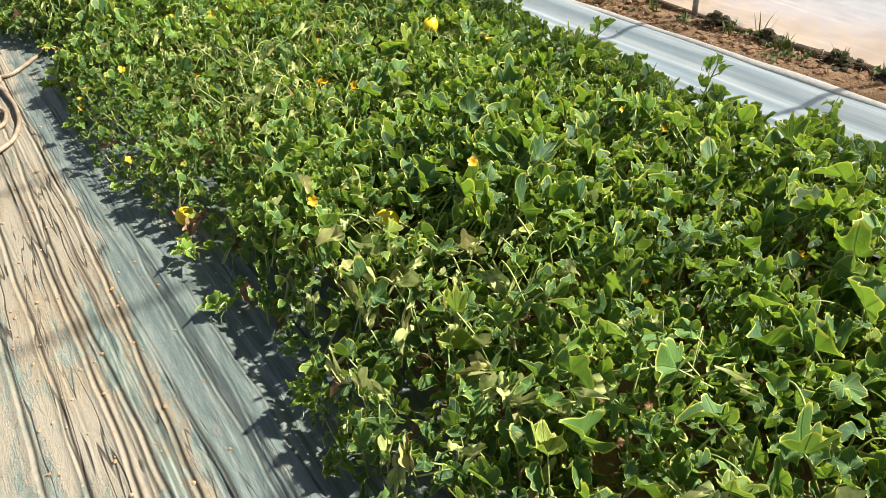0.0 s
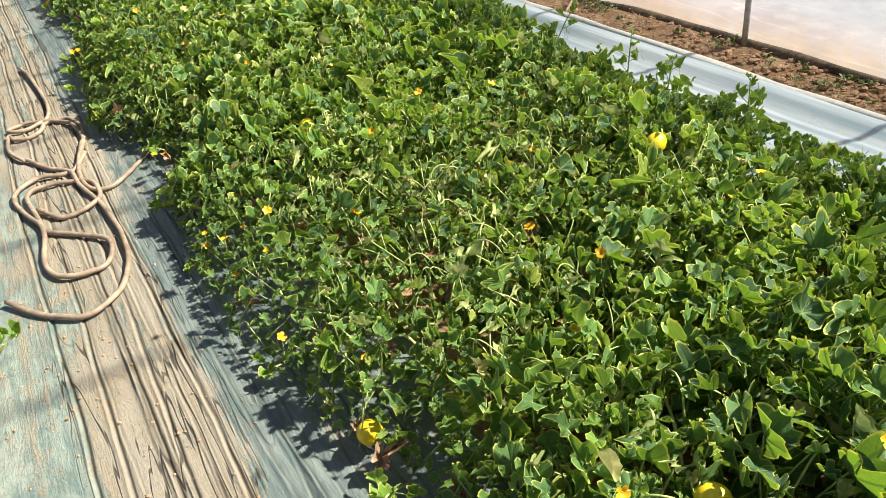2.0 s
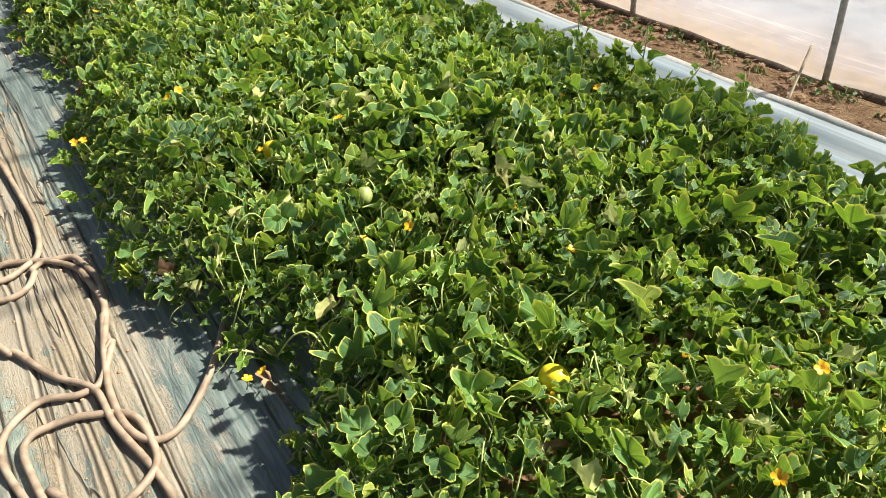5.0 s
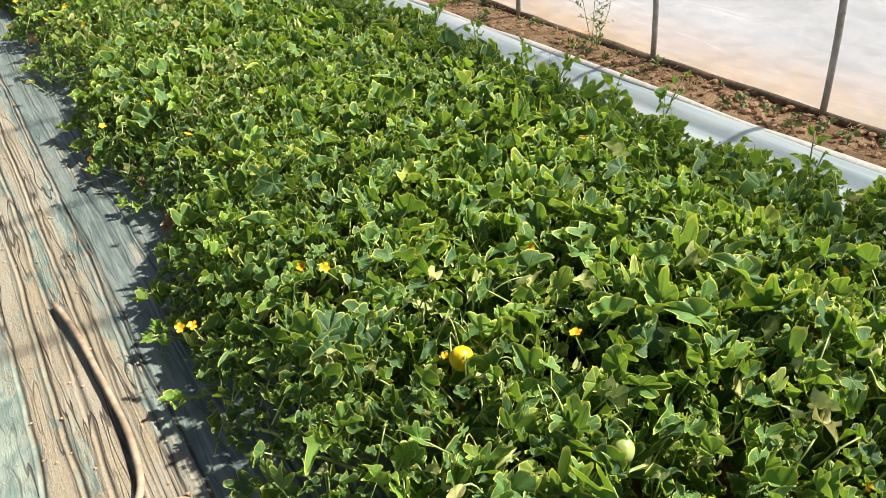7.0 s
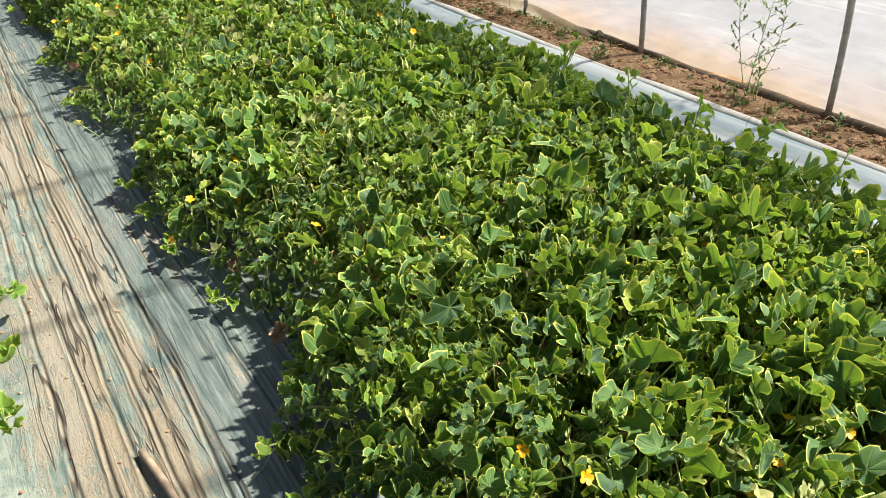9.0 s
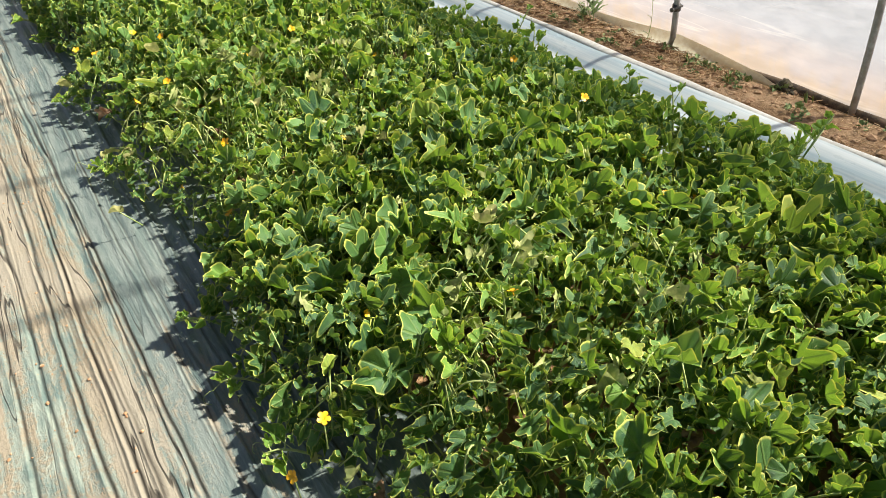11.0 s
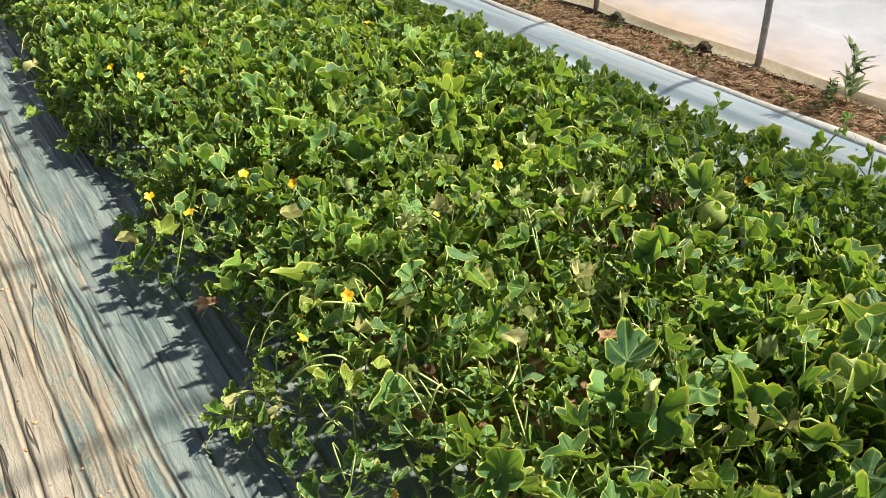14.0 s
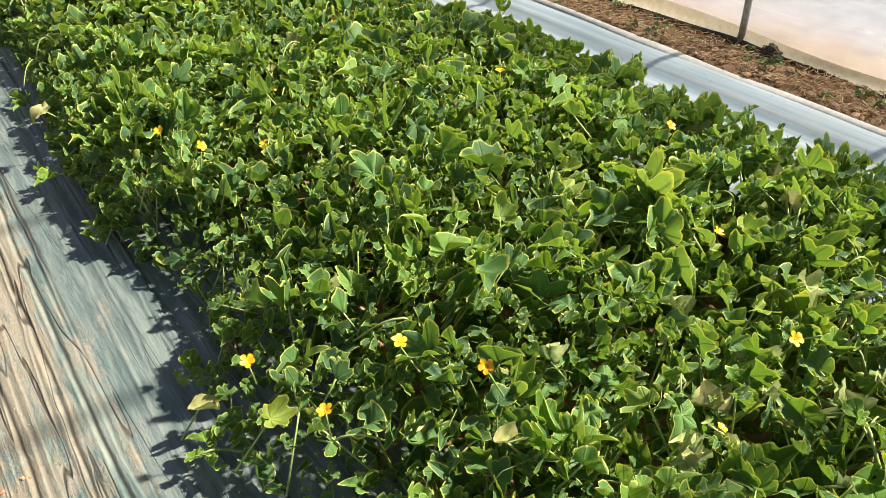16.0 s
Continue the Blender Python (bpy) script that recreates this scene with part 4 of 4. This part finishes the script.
def tendril(p, start):
    d = rng.normal(0, 1, 3) * (1, 1, 0.4)
    d /= np.linalg.norm(d)
    L, turns = rng.uniform(0.06, 0.14), rng.uniform(0.5, 2.0)
    pts = []
    for t in np.linspace(0, 1, 12):
        c = max(0.0, t - 0.45) * turns * 11
        pts.append(start - p.at + d * L * min(t, 0.6 + 0.1 * t) + np.array([math.cos(c) - 1, 0, math.sin(c)]) * 0.010 * (t > 0.45) + np.array([0, 0, -0.05]) * t * t)
    p.stalks.add(*tube_data(pts, 0.0009, 3))


# over the path edge
for x, y in ((1.08, 2.42), (1.06, 2.1), (1.04, 3.05), (1.02, 3.75), (1.04, 4.2), (1.16, 4.75), (1.0, 5.4), (1.02, 5.95), (1.05, 6.25), (1.1, 6.5), (1.15, 6.35), (1.22, 7.2), (1.2, 7.6), (1.2, 7.9),
             (1.2, 8.2), (1.25, 9.3), (1.22, 9.35), (1.24, 10.1), (1.3, 10.35), (1.32, 11.1), (1.3, 11.5), (1.38, 12.2), (1.1, 1.6), (1.06, 1.35)):
    shoot(x + 0.085, y, 0.02 + rng.uniform(0, 0.03), (-0.07, rng.uniform(-0.05, 0.03)), 7, 0.055, 0.02, 0.35)
# standing up beside the pale film
for x, y, z in ((2.90, 5.84, 0.36), (3.01, 8.22, 0.26), (2.97, 10.0, 0.22), (2.86, 9.5, 0.26), (2.93, 9.25, 0.26), (2.87, 2.3, 0.30), (2.9, 2.85, 0.32), (2.86, 1.75, 0.28), (2.84, 1.3, 0.28), (2.92, 3.25, 0.3),
                (2.95, 3.5, 0.3), (2.93, 3.95, 0.32), (3.02, 4.5, 0.26), (3.0, 4.95, 0.3), (3.0, 5.3, 0.3), (3.02, 6.2, 0.28), (2.98, 6.5, 0.28), (3.0, 6.75, 0.3), (2.98, 7.05, 0.3), (3.02, 7.5, 0.3),
                (2.9, 7.9, 0.3), (2.97, 8.75, 0.28), (3.0, 8.95, 0.25), (2.9, 10.4, 0.24), (2.88, 10.7, 0.26), (2.9, 11.1, 0.26), (2.9, 11.6, 0.26), (2.95, 12.1, 0.28), (2.9, 12.6, 0.28)):
    shoot(x + 0.03, y, z - 0.08, (rng.uniform(-0.02, 0.09), rng.uniform(-0.06, 0.06)), 6, 0.068, rng.uniform(0.14, 0.22))
for _ in range(26):
    y = rng.uniform(1.2, 13.0)
    x = right_edge(y) - rng.uniform(0.0, 0.16)
    shoot(x, y, canopy(x, y) * 0.7, (rng.uniform(0.0, 0.09), rng.uniform(-0.06, 0.06)), 5, 0.06, rng.uniform(0.10, 0.17))
# tips among the foliage
for _ in range(130):
    y = rng.uniform(0.6, 13.5)
    x = rng.uniform(left_edge(y) + 0.1, 2.85)
    shoot(x, y, canopy(x, y) - 0.04, rng.normal(0, 0.03, 2), 5, 0.07, 0.07)
for _ in range(420):
    y = rng.uniform(0.6, 11.0)
    x = rng.uniform(left_edge(y) + 0.02, 2.85)
    tendril(plant_at(x, y), np.array([x, y, canopy(x, y) * rng.uniform(0.8, 1.0)]))

# outstanding large leaves that spread over the others
for x, y, k in ((1.78, 7.88, 7), (1.85, 1.70, 5), (1.95, 6.0, 4), (2.10, 6.12, 3), (2.3, 8.9, 3), (2.2, 5.0, 4), (1.5, 4.45, 4), (1.9, 8.65, 3), (2.4, 7.6, 3), (1.62, 7.5, 3), (2.1, 2.5, 3), (1.45, 5.6, 3), (2.35, 9.9, 3)):
    for _ in range(k):
        X, Y = x + rng.normal(0, 0.07), y + rng.normal(0, 0.07)
        a = rng.uniform(0, 6.28)
        add_leaf(FRESH_MESH, "leaf", (X, Y, canopy(X, Y) * rng.uniform(0.98, 1.1)), (rng.normal(-0.25, 0.25), rng.normal(-0.35, 0.25), 1.0), (math.cos(a), math.sin(a), 0.3), rng.uniform(0.105, 0.14), 0.16)

# leaves on long stalks that stand up along the path edge
for _ in range(200):
    y = rng.uniform(0.6, 12.0)
    x = left_edge(y) + rng.uniform(0.06, 0.20)
    a = rng.uniform(0, 6.28)
    add_leaf(FRESH_MESH, "leaf", (x, y, rng.uniform(0.10, 0.24)), (rng.normal(0.2, 0.5), rng.normal(0, 0.5), 1.0), (math.cos(a), math.sin(a), 0.2), rng.uniform(0.04, 0.07), rng.uniform(0.10, 0.18))

# single pale, dried and dead leaves
for x, y, z, s in ((1.40, 1.96, 0.42, 0.09), (1.39, 1.78, 0.33, 0.115), (1.705, 5.52, 0.42, 0.09), (1.22, 8.86, 0.12, 0.075), (1.78, 8.85, 0.36, 0.1), (1.63, 9.55, 0.38, 0.09), (2.16, 9.13, 0.37, 0.08),
                   (1.37, 4.97, 0.36, 0.08), (1.39, 4.45, 0.34, 0.1), (1.30, 9.32, 0.12, 0.11), (1.31, 10.2, 0.1, 0.11), (2.27, 9.17, 0.36, 0.08), (1.42, 11.7, 0.2, 0.12)):
    add_leaf(FLAT_MESH, "leaf", (x, y, z), (rng.normal(0.1, 0.25), rng.normal(-0.3, 0.25), 1), (rng.normal(), rng.normal(), 0.1), s * 0.64, 0.1, "dried pale leaf")
for x, y in ((1.27, 1.25), (1.22, 2.5), (1.30, 1.35), (1.24, 4.6), (1.2, 2.05), (1.18, 2.52), (1.5, 3.1), (1.4, 9.7), (1.36, 6.9), (1.9, 3.3), (1.25, 1.6)):
    add_leaf(BROWN_MESH, "leaf", (x, y, rng.uniform(0.05, 0.12)), (rng.normal(-0.3, 0.3), rng.normal(-0.3, 0.3), 1), (-1, rng.normal(), 0), 0.085, 0.06, "dead brown leaf")
for _ in range(46):
    y = rng.uniform(0.9, 1.75)
    x = left_edge(y) + rng.uniform(0.05, 0.55)
    kind = rng.uniform()
    add_leaf(LIMP_MESH if kind < 0.5 else PALE_MESH if kind < 0.75 else BROWN_MESH, "leaf", (x, y, canopy(x, y) * (rng.uniform(0.7, 1.05) if kind < 0.75 else rng.uniform(0.2, 0.6))),
             (rng.normal(-0.1, 0.35), rng.normal(-0.2, 0.35), 1), (rng.normal(), rng.normal(), 0), rng.uniform(0.07, 0.11), 0.09, "limp pale leaf" if kind < 0.75 else "dead brown leaf")
for _ in range(170):
    y = rng.uniform(0.5, 11)
    x = left_edge(y) + rng.uniform(0.05, 1.4)
    add_leaf(BROWN_MESH, "leaf", (x, y, canopy(x, y) * rng.uniform(0.2, 0.7)), (rng.normal(-0.3, 0.4), rng.normal(-0.3, 0.4), 1), (rng.normal(), rng.normal(), 0), 0.09, 0.0, "dead brown leaf")


def vines(p):
    """Stems that creep from the plant's foot through the foliage."""
    s = Soup()
    for k in range(4):
        a = rng.uniform(0, 6.28)
        q, pts = np.array([0, 0, 0.0]), []
        for i in range(11):
            pts.append(q + np.array([0, 0, 0.0]))
            a += rng.normal(0, 0.35)
            q = q + np.array([math.cos(a), math.sin(a), 0]) * 0.075
            w = q + p.at
            lim = canopy(w[0], w[1])
            q[2] = float(np.clip(lim * (0.2 + 0.05 * i) + rng.normal(0, 0.02), 0.012, max(0.02, lim * 0.85)))
            if w[0] < left_edge(w[1]) + 0.05 or w[0] > 2.95:
                break
        if len(pts) > 2:
            s.add(*tube_data(spline(pts, 3), 0.0045, 6))
    dry = dryness(p.at[0], p.at[1])
    for k in range(int(9 + 26 * dry)):          # bare stems that show among the top leaves
        a, d = rng.uniform(0, 6.28), rng.uniform(0, 0.36)
        x, y = p.at[0] + d * math.cos(a), p.at[1] + d * math.sin(a)
        if x < left_edge(y) + 0.04 or x > 2.9:
            continue
        top, b, L = canopy(x, y), rng.uniform(0, 6.28), rng.uniform(0.06, 0.17)
        e = np.array([math.cos(b), math.sin(b), 0]) * L
        q = np.array([x, y, top * rng.uniform(0.82, 1.0)]) - p.at
        bend = np.array([rng.normal(0, 0.02), rng.normal(0, 0.02), rng.uniform(0.0, 0.035)])
        s.add(*tube_data(spline([q - (0, 0, 0.05), q + e * 0.35 + bend, q + e * 0.7 + bend * 0.7, q + e - (0, 0, 0.04)], 3), rng.uniform(0.0013, 0.0028), 5))
    if s.n:
        part("vine", s.mesh("vine", MAT_VINE), p.root)


for p in plants:
    vines(p)
    if p.stalks.n:
        part("stalk_growth", p.stalks.mesh("stalk_growth", MAT_STALK), p.root, kind="stuff")
    if p.mass.n:
        part("foliage", p.mass.mesh("foliage", MAT_LEAVES), p.root, kind="stuff")


# ---- runners from the bed on the other side of the walk ----
def runner(x, y):
    global plants, spots
    q = Plant(x - 0.35, y)
    q.root["label"], q.root["group"] = "young melon runner creeping onto the walkway film", "runners on the walkway"
    keep = plants, spots
    plants, spots = [q], np.array([q.at[:2]])
    pts = spline([(0, 0, 0.01), (0.12, 0.02, 0.05), (0.25, -0.02, 0.09), (0.33, 0, 0.11)], 4)
    q.stalks.add(*tube_data(pts, 0.0035, 5))
    shoot(x - 0.04, y, 0.10, (0.06, 0.0), 5, 0.085, 0.03)
    plants, spots = keep
    part("stalk_growth", q.stalks.mesh("stalk_growth", MAT_STALK), q.root)


for x, y in ((0.46, 3.62), (0.70, 7.60), (0.64, 7.27), (0.60, 6.98), (0.36, 2.70)):
    runner(x, y)


# ---- weeds by the wall ----
def blade(s, foot, tip, width):
    foot, tip = np.asarray(foot, float), np.asarray(tip, float)
    side = np.cross(tip - foot, (0, 0, 1.0))
    side = side / (np.linalg.norm(side) + 1e-9) * width
    mid = (foot + tip) / 2 + np.array([0, 0, 0.12 * np.linalg.norm(tip - foot)])
    up = np.array([0, 0, width * 0.4])
    s.add([foot - side, foot + up, foot + side, mid - side, mid + up, mid + side, tip],
          [[0, 1, 4, 3], [1, 2, 5, 4], [3, 4, 6], [4, 5, 6]])


def grass(x, y, tall, count):
    s = Soup()
    for _ in range(count):
        f = np.array([rng.normal(0, 0.012), rng.normal(0, 0.015), 0])
        L = tall * rng.uniform(0.5, 1.1)
        blade(s, f, f + np.array([rng.normal(-0.1, 0.3), rng.normal(0, 0.3), 1.0]) * L * 0.8, 0.0035)
    ob = tagged(new("grass_tuft", s.mesh("grass_tuft", MAT_GRASS)), "tuft of thin green grass blades on soil", "grass", group="grass tufts by the wall")
    ob.location = (x, y, 0.045)


for x, y, tall, count in ((3.80, 2.30, 0.10, 16), (3.84, 2.15, 0.19, 8), (3.80, 2.0, 0.12, 24), (3.83, 1.75, 0.15, 7), (3.85, 1.55, 0.13, 6), (3.78, 2.75, 0.13, 8), (3.8, 3.2, 0.06, 12), (3.76, 4.35, 0.05, 14),
                          (3.78, 4.9, 0.05, 14), (3.75, 5.15, 0.06, 16), (3.83, 7.95, 0.09, 7), (3.8, 8.55, 0.06, 8), (3.78, 9.85, 0.06, 10), (3.76, 8.3, 0.05, 10), (3.78, 7.2, 0.05, 14), (3.74, 6.9, 0.05, 12),
                          (3.8, 10.3, 0.05, 9), (3.82, 11.2, 0.06, 9), (3.85, 1.2, 0.1, 8), (3.78, 6.35, 0.04, 8)):
    grass(x, y, tall, count)


def weed(x, y, tall, stems, leaf_len, label):
    """An upright weed: thin stems with side twigs that carry small narrow leaves."""
    root = tagged(new("weed"), label, "weed", group="weeds by the wall")
    root.location = (x, y, 0.04)
    st, lv = Soup(), Soup()
    for _ in range(stems):
        lean = np.array([rng.normal(-0.04, 0.12), rng.normal(0, 0.16), 1.0]) * tall * rng.uniform(0.75, 1.0)
        bow = np.array([rng.normal(0, 0.05), rng.normal(0, 0.05), 0]) * tall
        line = lambda t: lean * t + bow * math.sin(math.pi * t)
        st.add(*tube_data([line(t) for t in np.linspace(0, 1, 8)], np.linspace(0.0024, 0.0009, 8), 5))
        for t in np.linspace(0.22, 0.97, max(3, int(tall * 22))):
            q, a = line(t), rng.uniform(0, 6.28)
            d = np.array([math.cos(a), math.sin(a), rng.uniform(0.3, 1.0)])
            twig = d * tall * rng.uniform(0.10, 0.26) * (1.15 - t)
            st.add(*tube_data([q, q + twig * 0.5 + (0, 0, 0.004), q + twig], [0.0012, 0.0009, 0.0006], 3))
            for k in range(5):
                b, p = rng.uniform(0, 6.28), q + twig * (0.25 + 0.18 * k)
                w = np.array([math.cos(b), math.sin(b), rng.uniform(-0.1, 0.7)]) + d * 0.5
                blade(lv, p, p + w * leaf_len * rng.uniform(0.35, 0.7), leaf_len * 0.09)
    part("stem", st.mesh("stem", MAT_STALK), root)
    part("leafage", lv.mesh("leafage", MAT_WEED), root, kind="stuff")


weed(3.80, 7.06, 0.62, 3, 0.045, "tall thin grey-green weed against the film wall")
weed(3.79, 7.0, 0.2, 3, 0.04, "short bushy weed against the film wall")
weed(3.82, 9.22, 0.27, 2, 0.085, "feathery green weed against the film wall")
weed(3.80, 9.28, 0.1, 4, 0.04, "small low weed on the soil")
weed(3.84, 8.86, 0.24, 1, 0.012, "single dry upright weed stalk")
weed(3.80, 6.6, 0.07, 3, 0.04, "small low weed on the soil")


def stick():
    pts = spline([(3.63, 4.66, 0.055), (3.74, 4.70, 0.12), (3.86, 4.74, 0.20)], 6)
    ob = tagged(new("stick", mesh_from("stick", *tube_data(pts, 0.006, 8), MAT_STICK)), "pale dry cane leaning against the film wall", "stick")
    return ob


stick()


def mound(x, y, r, high):
    """A low heap of dark clods against the wall."""
    s = Soup()
    for _ in range(70):
        v, f = clod_kinds[rng.randint(6)]
        a, k = rng.uniform(0, 6.28), abs(rng.normal(0, 0.5))
        q = np.array([math.cos(a) * k * r * 0.45, math.sin(a) * k * r, max(0.0, high * (1 - k)) * rng.uniform(0.2, 1.0)])
        s.add(v * rng.uniform(0.012, 0.026) + q, f)
    ob = tagged(new("dark_heap", s.mesh("dark_heap", MAT_HEAP, False)), "low dark heap of clods against the film wall", "soil heap", group="heaps by the wall", kind="stuff")
    ob.location = (x, y, 0.045)


def seedling(seed):
    r, s = np.random.RandomState(seed), Soup()
    for k in range(7):
        a, L = r.uniform(0, 6.28), r.uniform(0.012, 0.035)
        q = np.array([math.cos(a) * L, math.sin(a) * L, r.uniform(0.008, 0.03)])
        v, f, at = ROUGH[r.randint(len(ROUGH))]
        s.add(v @ frame_of(np.array([r.normal(0, 0.4), r.normal(0, 0.4), 1.0]), q).T * r.uniform(0.018, 0.034) + q, f, at)
        s.add(*tube_data([(0, 0, 0), q * 0.6 + (0, 0, 0.004), q], 0.0009, 3))
    return s


cover_soup = Soup()
for _ in range(150):
    x, y, k, me = rng.uniform(3.66, 3.86), rng.uniform(0.8, 12.5), rng.uniform(0.5, 1.1), seedling(rng.randint(1000))
    cover_soup.add(np.concatenate(me.v) * k + np.array([x, y, 0.046]), me.f)
tagged(new("seedling_cover", cover_soup.mesh("seedling_cover", MAT_WEED)), "scattered small green weed seedlings on soil", "weed", kind="stuff")

MAT_HEAP = plain_material("dark_clod", (0.045, 0.035, 0.02), (0.14, 0.11, 0.06), 60, 0.95, 0.8, dist=0.008)
for x, y, r, high in ((3.85, 2.40, 0.16, 0.07), (3.86, 2.12, 0.10, 0.05), (3.86, 1.75, 0.15, 0.06), (3.86, 1.5, 0.12, 0.05), (3.865, 8.08, 0.05, 0.05), (3.86, 9.93, 0.05, 0.05), (3.86, 10.45, 0.07, 0.05)):
    mound(x, y, r, high)
